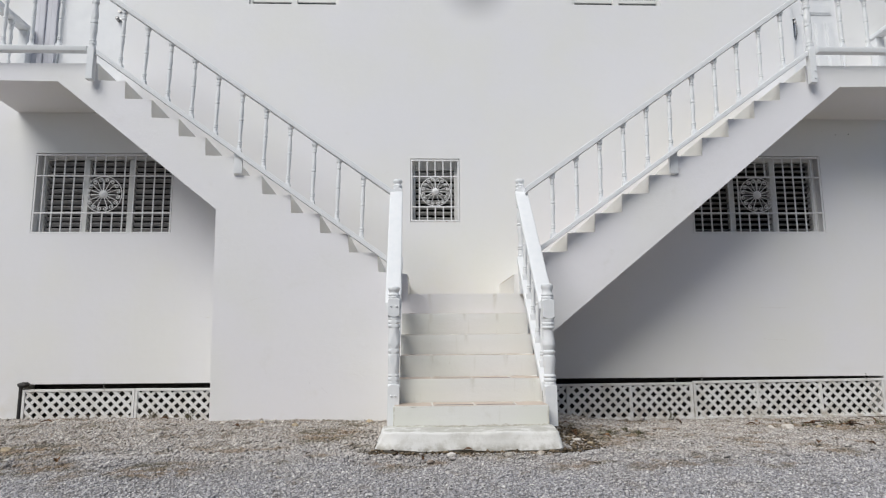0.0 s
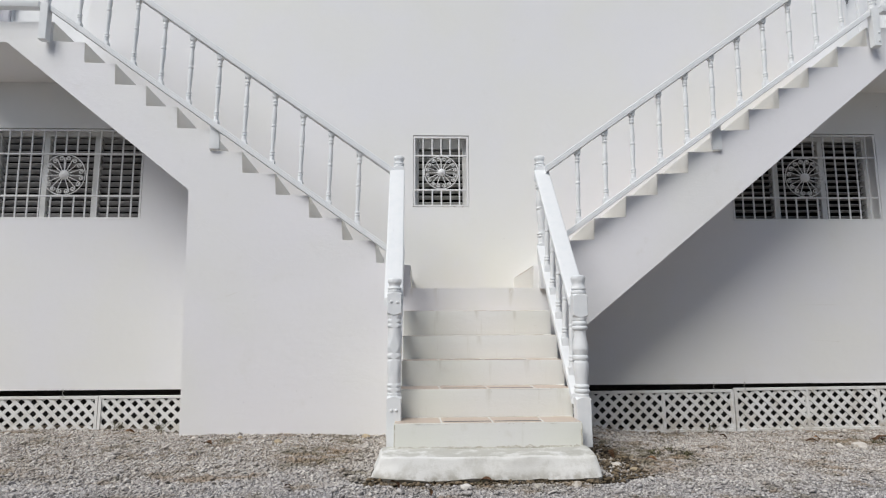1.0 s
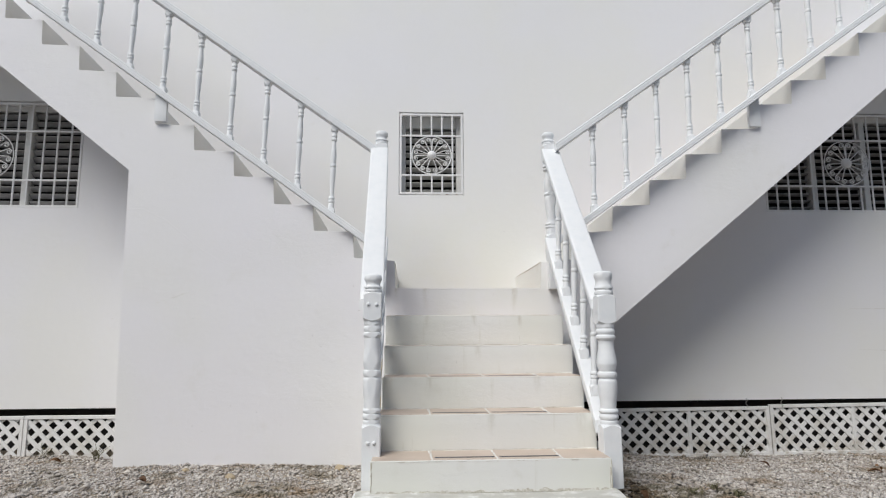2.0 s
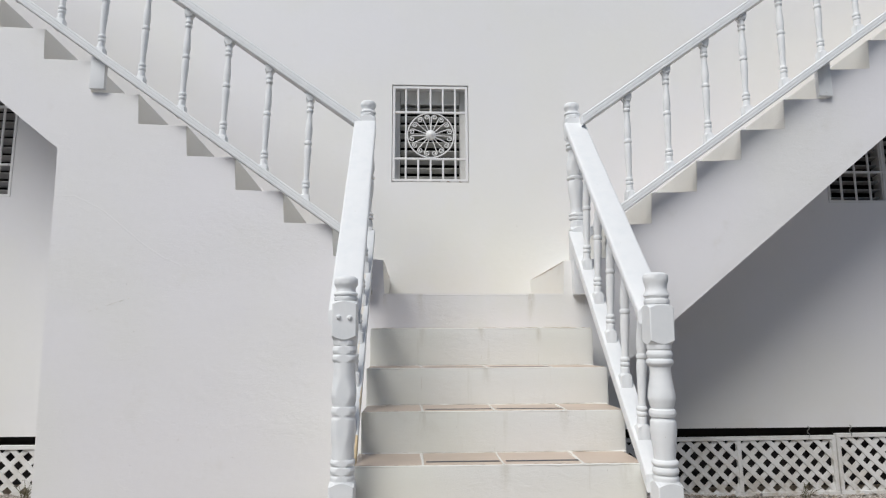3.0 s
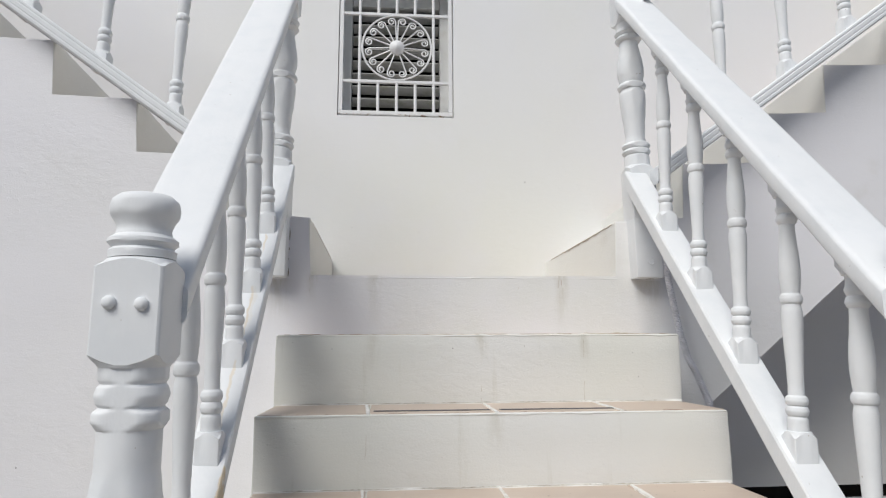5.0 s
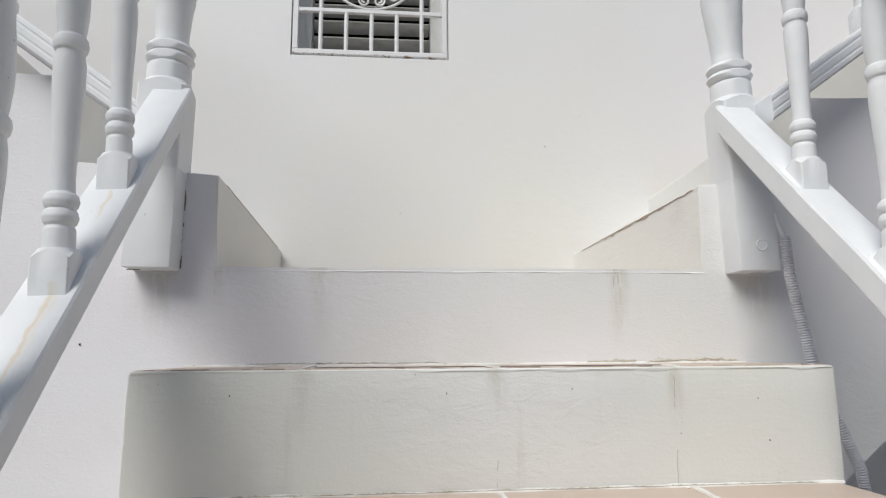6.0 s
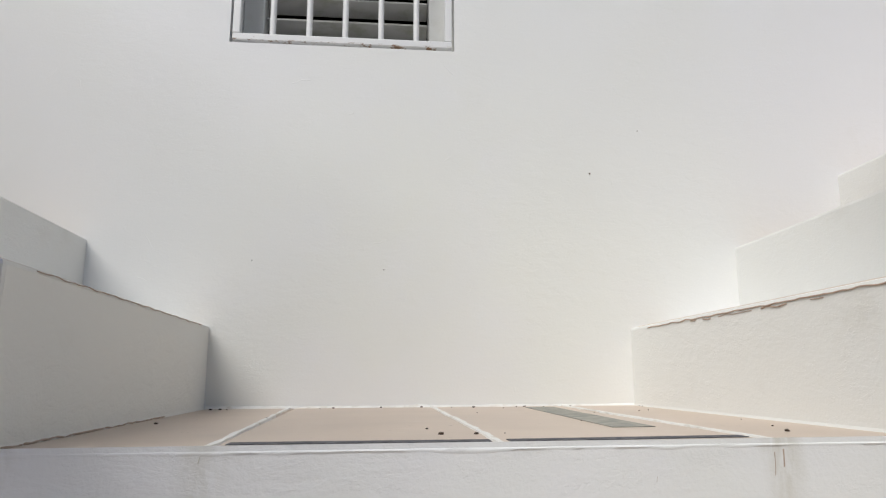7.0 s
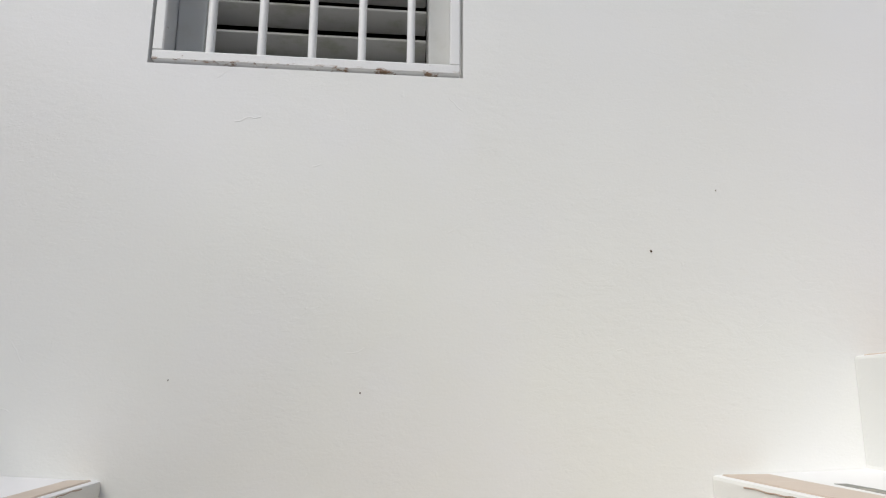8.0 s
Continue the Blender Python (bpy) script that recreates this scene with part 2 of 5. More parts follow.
M_STRIP = material("grit_strip", (0.075, 0.075, 0.085), 0.75)
k = Net(M_STRIP)
k.color(k.mix(k.ramp(k.noise(120, 3), 0.35, 0.75), (0.05, 0.05, 0.06), (0.13, 0.13, 0.14)))
k.bump(k.noise(900, 2), 0.5, 0.0006)
M_STRIP_WORN = material("worn_grit_strip", (0.27, 0.27, 0.24), 0.8)
k = Net(M_STRIP_WORN)
k.color(k.mix(k.ramp(k.noise(40, 4), 0.35, 0.7), (0.24, 0.245, 0.22), (0.36, 0.34, 0.29)))

M_GLASS = material("dim_glass", (0.05, 0.055, 0.06), 0.06)
M_STEEL = material("steel", (0.42, 0.41, 0.40), 0.36, 1.0)
M_BRASS = material("tarnished_metal", (0.40, 0.39, 0.39), 0.38, 1.0)
M_DOOR = material("door_paint", (0.79, 0.80, 0.81), 0.38)
k = Net(M_DOOR)
k.color(k.mix(k.ramp(k.noise(6, 4), 0.4, 0.7), (0.79, 0.80, 0.81), (0.75, 0.76, 0.775)))
k.bump(k.noise(45, 3, 0.5, (1, 1, 0.3)), 0.15, 0.001)
M_CASING = material("casing_paint", (0.58, 0.58, 0.62), 0.5)
k = Net(M_CASING)
k.color(k.mix(k.ramp(k.noise(6, 4, 0.5, (1, 1, 0.3)), 0.4, 0.7), (0.60, 0.60, 0.645), (0.52, 0.52, 0.565)))
M_HOSE = material("grey_conduit", (0.50, 0.50, 0.55), 0.5)
k = Net(M_HOSE)
k.color(k.mix(k.ramp(k.noise(25, 4), 0.4, 0.7), (0.70, 0.70, 0.75), (0.55, 0.55, 0.58)))

def moss_mask(k):
    """Damp olive-brown patches: scattered, and some with a place of their own."""
    m = k.math("MULTIPLY", k.ramp(k.axis(1), -3.6, -2.7), k.ramp(k.noise(3.1, 6, 0.66), 0.52, 0.64))
    m = k.math("MULTIPLY", m, 0.74)
    for p, q in (((3.35, -1.25, -0.1), 0.75), ((2.95, -0.95, -0.1), 0.5), ((1.15, -1.65, -0.05), 0.6), ((0.9, -1.05, -0.05), 0.35), ((-0.95, -1.55, 0.0), 0.45), ((-2.9, -2.1, 0.0), 0.6), ((-1.75, -2.75, 0.0), 0.4), ((-2.5, -2.65, 0.0), 0.35), ((0.1, -2.32, -0.05), 0.22), ((0.5, -2.32, -0.05), 0.22), ((-0.25, -2.32, -0.05), 0.2)):
        m = k.math("MAXIMUM", m, k.math("MULTIPLY", k.ramp(k.spot(p, q), 0.0, 0.6), k.ramp(k.noise(9, 6, 0.7), 0.40, 0.56)))
    return m


M_EARTH = material("gravel_ground", (0.3, 0.28, 0.25), 0.95)
k = Net(M_EARTH)
pebbles = k.t.nodes.new("ShaderNodeTexVoronoi")
pebbles.inputs["Scale"].default_value = 46
k.t.links.new(k.coord, pebbles.inputs["Vector"])
near_wall = k.ramp(k.math("ADD", k.axis(1), k.math("MULTIPLY", k.noise(1.6, 4), 1.8)), -1.7, -0.3)
c = k.mix(k.noise(30, 4), (0.22, 0.21, 0.21), (0.42, 0.40, 0.385))
c = k.mix(near_wall, c, k.mix(k.noise(12, 5, 0.65), (0.24, 0.19, 0.135), (0.48, 0.42, 0.34)))
moss = moss_mask(k)
c = k.mix(k.math("MULTIPLY", moss, 0.85), c, (0.15, 0.12, 0.07))
k.color(c)
k.bump(pebbles.outputs["Distance"], 0.8, 0.012)

M_GRAVEL = material("crushed_stone", (0.35, 0.34, 0.34), 0.85)
k = Net(M_GRAVEL)
r = k.island()
ramp = k.t.nodes.new("ShaderNodeValToRGB")
for i, (pos, col) in enumerate(((0.0, (0.23, 0.225, 0.24)), (0.3, (0.40, 0.395, 0.415)), (0.62, (0.50, 0.49, 0.515)), (0.88, (0.62, 0.605, 0.60)), (1.0, (0.80, 0.785, 0.77)))):
    e = ramp.color_ramp.elements[i] if i < 2 else ramp.color_ramp.elements.new(pos)
    e.position, e.color = pos, (*col, 1)
k.t.links.new(r, ramp.inputs[0])
dirt = k.ramp(k.math("ADD", k.axis(1), k.math("MULTIPLY", k.noise(1.6, 4), 1.8)), -2.7, -0.7)
dusty = k.mix(k.math("MULTIPLY", dirt, 0.42), ramp.outputs[0], k.mix(k.ramp(k.noise(9, 5, 0.65), 0.35, 0.65), (0.42, 0.33, 0.22), (0.70, 0.63, 0.53)))
moss = moss_mask(k)
grime = k.mix(k.ramp(k.noise(4, 4), 0.4, 0.6), (0.13, 0.11, 0.055), (0.27, 0.18, 0.095))
dusty = k.mix(k.math("MULTIPLY", moss, 0.80), dusty, grime)
k.color(dusty)
k.bump(k.noise(220, 3), 0.3, 0.002)

M_GRIME = material("brown_grime", (0.20, 0.15, 0.10), 0.9)
k = Net(M_GRIME)
k.color(k.mix(k.noise(60, 4), (0.10, 0.075, 0.05), (0.42, 0.35, 0.27)))
M_LINE = material("red_brown_edge", (0.40, 0.28, 0.20), 0.9)
k = Net(M_LINE)
k.color(k.mix(k.noise(50, 4), (0.26, 0.16, 0.10), (0.62, 0.52, 0.44)))
M_MOULD = material("faded_dirt", (0.48, 0.44, 0.36), 0.9)
k = Net(M_MOULD)
k.color(k.mix(k.noise(70, 4), (0.40, 0.37, 0.30), (0.66, 0.62, 0.54)))
M_SMUDGE = material("pale_smudge", (0.60, 0.57, 0.50), 0.85)
k = Net(M_SMUDGE)
k.color(k.mix(k.ramp(k.noise(120, 4, 0.65), 0.35, 0.65), (0.46, 0.43, 0.36), (0.72, 0.705, 0.66)))
M_TAN = material("tan_stone", (0.42, 0.33, 0.22), 0.85)
k = Net(M_TAN)
k.color(k.mix(k.noise(45, 4), (0.30, 0.23, 0.14), (0.52, 0.44, 0.32)))
k.bump(k.noise(120, 3), 0.5, 0.003)
M_LEAF = material("dead_leaf", (0.16, 0.085, 0.045), 0.75)
k = Net(M_LEAF)
k.color(k.mix(k.random(), (0.11, 0.055, 0.03), (0.30, 0.17, 0.085)))
k.bump(k.noise(120, 3), 0.5, 0.002)
M_WEED = material("dry_weed", (0.10, 0.105, 0.05), 0.8)
k = Net(M_WEED)
k.color(k.mix(k.noise(40), (0.07, 0.08, 0.035), (0.20, 0.17, 0.10)))
M_CRUMB = material("dark_crumb", (0.05, 0.035, 0.025), 0.9)
k = Net(M_CRUMB)
k.color(k.mix(k.island(), (0.03, 0.025, 0.02), (0.10, 0.06, 0.04)))


# ---------------------------------------------------------------- mesh tools
def mesh_object(name, bm, mat, smooth=False):
    bmesh.ops.recalc_face_normals(bm, faces=bm.faces)
    data = bpy.data.meshes.new(name)
    bm.to_mesh(data)
    bm.free()
    data.materials.append(mat)
    if smooth:
        data.polygons.foreach_set("use_smooth", [True] * len(data.polygons))
        data.set_sharp_from_angle(angle=radians(smooth))
    return new(name, data)


def part(name, bm, mat, parent, label="", smooth=False):
    ob = mesh_object(name, bm, mat, smooth)
    ob.parent = parent
    if label:
        tagged(ob, label)
    return ob


def part_like(ob, parent, m=None):
    """Another part on the same mesh."""
    o = new(ob.name.split(".")[0], ob.data)
    o.parent = parent
    if m is not None:
        o.matrix_basis = m
    return o


def empty(name, place=(0, 0, 0)):
    e = new(name)
    e.empty_display_size = 0.1
    e.location = place
    return e


def box(bm, x0, x1, y0, y1, z0, z1, bevel=0.0, seg=2):
    v = [bm.verts.new((x, y, z)) for x in (x0, x1) for y in (y0, y1) for z in (z0, z1)]
    f = [bm.faces.new([v[i] for i in q]) for q in ((0, 1, 3, 2), (4, 6, 7, 5), (0, 4, 5, 1), (2, 3, 7, 6), (0, 2, 6, 4), (1, 5, 7, 3))]
    if bevel:
        edges = list({e for q in f for e in q.edges})
        bmesh.ops.bevel(bm, geom=edges, offset=bevel, segments=seg, affect="EDGES", profile=0.6)
    return bm


def box_bm(*a, **kw_):
    return box(bmesh.new(), *a, **kw_)


def rough_box(x0, x1, y0, y1, z0, z1, cell=0.06, bevel=0.012, amp=0.003, seed=0.0):
    """A box with slightly uneven faces and worn edges."""
    bm = bmesh.new()
    n = [max(1, int(round((b - a) / cell))) for a, b in ((x0, x1), (y0, y1), (z0, z1))]
    lo, hi = Vector((x0, y0, z0)), Vector((x1, y1, z1))
    made = {}

    def vert(i, j, q):
        if (i, j, q) not in made:
            made[i, j, q] = bm.verts.new([lo[a] + (hi[a] - lo[a]) * t / n[a] for a, t in enumerate((i, j, q))])
        return made[i, j, q]

    for a in range(3):
        b, c_ = (a + 1) % 3, (a + 2) % 3
        for side in (0, n[a]):
            for i in range(n[b]):
                for j in range(n[c_]):
                    q = []
                    for di, dj in ((0, 0), (1, 0), (1, 1), (0, 1)):
                        idx = [0, 0, 0]
                        idx[a], idx[b], idx[c_] = side, i + di, j + dj
                        q.append(vert(*idx))
                    bm.faces.new(q)
    bmesh.ops.recalc_face_normals(bm, faces=bm.faces)
    sharp = [e for e in bm.edges if len(e.link_faces) == 2 and e.link_faces[0].normal.dot(e.link_faces[1].normal) < 0.5]
    bmesh.ops.bevel(bm, geom=sharp, offset=bevel, segments=3, affect="EDGES", profile=0.55)
    for v in bm.verts:
        p = v.co * 4.3 + Vector((seed, seed * 2, seed * 3))
        p2 = v.co * 17 + Vector((seed, 0, seed))
        v.co += amp * (noise.noise_vector(p) + 0.4 * noise.noise_vector(p2))
    return bm


def lathe(bm, profile, cx=0, cy=0, z0=0, segs=16, clamp=None):
    """Turns (radius, height) pairs round the z axis; clamp: half the sides of the square stock, which leave flats."""
    rings = []
    for rad, h in profile:
        ring = []
        for i in range(segs):
            a = 2 * math.pi * (i + 0.5) / segs
            x, y = rad * math.cos(a), rad * math.sin(a)
            if clamp:
                x, y = max(-clamp[0], min(clamp[0], x)), max(-clamp[1], min(clamp[1], y))
            ring.append(bm.verts.new((cx + x, cy + y, z0 + h)))
        rings.append(ring)
    for a, b in zip(rings, rings[1:]):
        for i in range(segs):
            bm.faces.new((a[i], a[(i + 1) % segs], b[(i + 1) % segs], b[i]))
    bm.faces.new(rings[0][::-1])
    bm.faces.new(rings[-1])
    return bm


def tube(bm, pts, rad, segs=7, cap=True):
    pts = [Vector(p) for p in pts]
    rings = []
    for i, p in enumerate(pts):
        d = (pts[min(i + 1, len(pts) - 1)] - pts[max(i - 1, 0)]).normalized()
        side = d.cross(Vector((0, 1, 0)))
        if side.length < 1e-3:
            side = d.cross(Vector((1, 0, 0)))
        side.normalize()
        up = side.cross(d)
        rings.append([bm.verts.new(p + rad * (math.cos(t) * side + math.sin(t) * up)) for t in (2 * math.pi * s / segs for s in range(segs))])
    for a, b in zip(rings, rings[1:]):
        for i in range(segs):
            bm.faces.new((a[i], a[(i + 1) % segs], b[(i + 1) % segs], b[i]))
    if cap:
        bm.faces.new(rings[0][::-1])
        bm.faces.new(rings[-1])
    return bm


def sweep(profile, p0, p1, side):
    """A bar with plumb-cut ends: profile holds (across, up) pairs, side is the direction across."""
    bm = bmesh.new()
    side, up = Vector(side), Vector((0, 0, 1))
    p0, p1 = Vector(p0), Vector(p1)
    steps = max(2, int((p1 - p0).length / 0.12))
    rings = []
    for s in range(steps + 1):
        p = p0.lerp(p1, s / steps)
        w = 0.0012 * noise.noise(p * 6)
        rings.append([bm.verts.new(p + side * (a + w) + up * (b + w)) for a, b in profile])
    n = len(profile)
    for a, b in zip(rings, rings[1:]):
        for i in range(n):
            bm.faces.new((a[i], a[(i + 1) % n], b[(i + 1) % n], b[i]))
    bm.faces.new(rings[0])
    bm.faces.new(rings[-1])
    return bm


def smooth01(t):
    t = max(0.0, min(1.0, t))
    return t * t * (3 - 2 * t)


# ---------------------------------------------------------------- the plan
FACE = -0.734          # front of the side flights and of the landing
TREAD = 0.25
RISE = (0.094, 0.238, 0.412, 0.580, 0.746, 0.932, 1.120)    # slab, five steps, landing
LAND_L, LAND_R = -0.367, 0.630
JOINTS = (-0.160, 0.140, 0.438)


def fall(y, z):
    """Landing and treads slope down from FACE to the wall."""
    drop = 0.019 if z < 1.2 else (0.034 if z < 1.45 else 0.046)
    return -drop * (y - FACE) / -FACE


def skew(x, y):
    """The landing and its side walls drift sideways towards the wall."""
    k_ = np.interp(x, (-1.1, -0.65, LAND_L, -0.17, 0.13, 0.44, LAND_R, 0.872, 1.4), (0.0, 0.016, 0.004, -0.015, -0.019, -0.037, -0.052, -0.026, 0.0))
    return float(k_) * max(0.0, (y - FACE) / -FACE)


def splay(x):
    """The right flight stands a little further from the wall towards its head."""
    return 0.020 * max(0.0, x - LAND_R)


def ground_z(x, y):
    z = -0.03
    z += 0.03 * math.exp(-((x + 1.6) / 1.2) ** 2) * smooth01((y + 2.0) / 1.3) * (1 - 0.9 * smooth01((-2.05 - x) / 0.25) * smooth01((y + 0.6) / 0.4))
    z -= 0.10 * smooth01((x - 0.8) / 1.0) * smooth01((y + 1.7) / 1.6)
    z -= 0.025 * smooth01((-x - 2.3) / 0.8) * smooth01((y + 0.8) / 0.7)
    z -= 0.07 * math.exp(-((x + 2.35) / 0.28) ** 2) * smooth01((y + 0.8) / 0.6)
    if -0.75 < x < 0.95:
        z -= 0.035 * math.exp(-((y + 2.265) / 0.06) ** 2) * smooth01((x + 0.75) / 0.3) * smooth01((0.95 - x) / 0.2)
    z += 0.014 * noise.noise(Vector((x * 0.9, y * 0.9, 3))) + 0.008 * noise.noise(Vector((x * 3.1, y * 3.1, 8)))
    return z


# ground: one sheet, fine near the house and coarse towards the horizon
def ground_sheet():
    def axis(lo, hi, step):
        a = list(np.arange(lo, hi + 1e-6, step))
        d = step
        while a[-1] < 3000:
            d *= 1.45
            a.append(a[-1] + d)
            a.insert(0, a[0] - d)
        return a
    xs, ys = axis(-6, 6, 0.075), axis(-5, 0.4, 0.075)
    verts = []
    for y in ys:
        for x in xs:
            near = abs(x) < 30 and -30 < y < 30
            verts.append((x, y, ground_z(x, y) if near else -0.05))
    n = len(xs)
    faces = [(j * n + i, j * n + i + 1, (j + 1) * n + i + 1, (j + 1) * n + i) for j in range(len(ys) - 1) for i in range(n - 1)]
    data = bpy.data.meshes.new("ground")
    data.from_pydata(verts, [], faces)
    data.materials.append(M_EARTH)
    data.polygons.foreach_set("use_smooth", [True] * len(faces))
    ob = new("ground", data)
    tagged(ob, "beige and grey gravelly earth in front of a white house", "ground", kind="structure")


ground_sheet()

# ---------------------------------------------------------------- the house
OPEN = {
    "centre": (-0.358, 0.173, 1.938, 2.640),
    "left": (-4.312, -2.868, 1.820, 2.687),
    "right": (2.697, 4.162, 1.816, 2.681),
    "up_left": (-2.150, -1.158, 4.408, 5.65),
    "up_right": (1.468, 2.487, 4.442, 5.65),
    "door_left": (-4.240, -3.480, 3.325, 5.42),
    "door_right": (3.985, 4.590, 3.350, 5.45),
    "crawl_left": (-4.270, -0.300, -0.5, 0.283),
    "crawl_right": (0.600, 4.630, -0.5, 0.293),
}
THICK = 0.24


def pierced_wall(x0, x1, z0, z1, holes):
    bm = bmesh.new()
    xs = sorted({x0, x1, *(h[0] for h in holes), *(h[1] for h in holes)})
    zs = sorted({z0, z1, *(h[2] for h in holes), *(h[3] for h in holes)})

    def solid(i, j):
        if not (0 <= i < len(xs) - 1 and 0 <= j < len(zs) - 1):
            return False
        x, z = (xs[i] + xs[i + 1]) / 2, (zs[j] + zs[j + 1]) / 2
        return not any(h[0] < x < h[1] and h[2] < z < h[3] for h in holes)

    def quad(*p):
        bm.faces.new([bm.verts.new(q) for q in p])

    for i in range(len(xs) - 1):
        for j in range(len(zs) - 1):
            if not solid(i, j):
                continue
            a, b, c_, d = xs[i], xs[i + 1], zs[j], zs[j + 1]
            quad((a, 0, c_), (b, 0, c_), (b, 0, d), (a, 0, d))
            quad((a, THICK, c_), (a, THICK, d), (b, THICK, d), (b, THICK, c_))
            if not solid(i - 1, j):
                quad((a, 0, c_), (a, 0, d), (a, THICK, d), (a, THICK, c_))
            if not solid(i + 1, j):
                quad((b, 0, c_), (b, THICK, c_), (b, THICK, d), (b, 0, d))
            if not solid(i, j - 1):
                quad((a, 0, c_), (a, THICK, c_), (b, THICK, c_), (b, 0, c_))
            if not solid(i, j + 1):
                quad((a, 0, d), (b, 0, d), (b, THICK, d), (a, THICK, d))
    bmesh.ops.remove_doubles(bm, verts=bm.verts, dist=1e-5)
    return bm


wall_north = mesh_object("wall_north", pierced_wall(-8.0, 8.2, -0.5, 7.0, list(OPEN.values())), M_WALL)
tagged(wall_north, "tall smooth white-painted plaster house wall", "wall", kind="structure")
for nm, b in (("wall_west", (-8.0, -7.76, THICK, 7.0, -0.5, 7.0)), ("wall_east", (7.96, 8.2, THICK, 7.0, -0.5, 7.0)), ("wall_south", (-8.0, 8.2, 7.0, 7.24, -0.5, 7.0))):
    tagged(mesh_object(nm, box_bm(*b), M_WALL), "white-painted plaster house wall", "wall", kind="structure")
tagged(mesh_object("roof_slab", box_bm(-8.0, 8.2, 0.0, 7.24, 7.004, 7.2), M_WALL), "flat white roof slab of the house", "roof", kind="structure")
# added floors and backing wall; their black colour stands for indoor shade
tagged(mesh_object("floor", box_bm(-7.75, 7.95, THICK + 0.004, 6.99, 0.30, 0.45), M_DARK), "unseen ground floor, coloured near-black for the unlit room", "floor", kind="structure")
tagged(mesh_object("floor_upper", box_bm(-7.75, 7.95, THICK + 0.004, 6.99, 3.10, 3.30), M_DARK), "unseen upper floor, coloured near-black for the unlit room", "floor", kind="structure")
tagged(mesh_object("partition_wall", box_bm(-7.75, 7.95, 1.6, 1.7, -0.4, 6.99), M_DARK), "added near-black backing for the unlit rooms behind the louvres", "wall", kind="structure")
# added black sheets that stand for the shade in the crawl space
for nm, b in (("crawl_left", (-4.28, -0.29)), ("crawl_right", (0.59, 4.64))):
    tagged(mesh_object("membrane", box_bm(b[0], b[1], THICK + 0.01, THICK + 0.03, -0.4, 0.291), M_SLOT), "added black sheet for the shade in the void behind the lattice", "membrane", kind="structure")


# unseen walls added behind and beside the camera to block low sky light
M_SKY_BLOCK = material("weathered_render", (0.17, 0.17, 0.15), 0.9)
k = Net(M_SKY_BLOCK)
k.color(k.mix(k.ramp(k.noise(0.7, 5, 0.6), 0.35, 0.7), (0.20, 0.20, 0.175), (0.11, 0.115, 0.085)))
k.bump(k.noise(20, 4), 0.4, 0.01)
for nm, b in (("garden_wall_south", (-13.0, 13.0, -11.3, -11.0, -0.5, 3.8)), ("garden_wall_west", (-13.3, -13.0, -11.3, 0.0, -0.5, 3.8)), ("garden_wall_east", (13.0, 13.3, -11.3, 0.0, -0.5, 3.8))):
    tagged(mesh_object(nm, box_bm(*b, bevel=0.01), M_SKY_BLOCK), "added unseen dark wall that blocks low sky light", "wall", kind="structure")


# ---------------------------------------------------------------- stair masonry
def flight_left():
    """(x, z) up the left flight's treads from the landing."""
    pts = [(LAND_L, RISE[6] - 0.0025), (LAND_L, 1.309)]
    xs = (-0.648, -0.922, -1.193, -1.469, -1.744, -2.015, -2.290, -2.551, -2.816, -3.077, -3.347)
    zs = (1.327, 1.511, 1.694, 1.885, 2.066, 2.248, 2.441, 2.629, 2.812, 3.000, 3.183, 3.362)
    for x, z, nxt in zip(xs, zs, zs[1:]):
        pts += [(x, z - 0.0025), (x, nxt - 0.0025)]
    return pts


def flight_right():
    pts = [(LAND_R, RISE[6] - 0.0025), (LAND_R, 1.308)]
    rows = [(0.872, 1.318)] + [(1.142 + 0.2695 * j, 1.514 + 0.1866 * j) for j in range(10)]
    for i, (x, z) in enumerate(rows):
        nxt = rows[i + 1][1] if i + 1 < len(rows) else 3.372
        pts += [(x, z - 0.0025), (x, nxt - 0.0025)]
    return pts


STEPS_L, STEPS_R = flight_left(), flight_right()
outline = [(-2.135, -0.5), (0.70, -0.5), (0.70, 0.548), (3.892, 3.150), (4.970, 3.150), (4.970, 3.364)]
outline += STEPS_R[::-1]
outline += STEPS_L
outline += [(-4.544, 3.354), (-4.544, 3.179), (-3.711, 3.179), (-2.159, 1.928)]


def extrude_outline(pts, y0, y1, bevel):
    bm = bmesh.new()
    front = [bm.verts.new((x, y0, z)) for x, z in pts]
    back = [bm.verts.new((x, y1, z)) for x, z in pts]
    n = len(pts)
    ff = bm.faces.new(front)
    bm.faces.new(back[::-1])
    for i in range(n):
        bm.faces.new((front[i], front[(i + 1) % n], back[(i + 1) % n], back[i]))
    if bevel:
        edges = set(ff.edges) | {e for e in bm.edges if abs(e.verts[0].co.y - e.verts[1].co.y) > 0.1}
        bmesh.ops.bevel(bm, geom=list(edges), offset=bevel, segments=2, affect="EDGES", profile=0.6)
    return bm


bm = extrude_outline(outline, FACE, -0.0005, 0.006)
for v in bm.verts:
    if v.co.z > 1.0 and v.co.y > -0.4:
        v.co.x += skew(v.co.x, v.co.y)
    v.co.z += fall(v.co.y, v.co.z)
    if v.co.y < -0.4:
        v.co.y -= splay(v.co.x)
bmesh.ops.triangulate(bm, faces=[f for f in bm.faces if len(f.verts) > 4])
bm.normal_update()
for f in bm.faces:
    if abs(f.normal.x) > 0.9 and f.calc_center_median().z > 1.1 and -3.9 < f.calc_center_median().x < 4.2:
        f.material_index = 1
stairs = mesh_object("double_staircase", bm, M_STAIR)
stairs.data.materials.append(M_RISER)
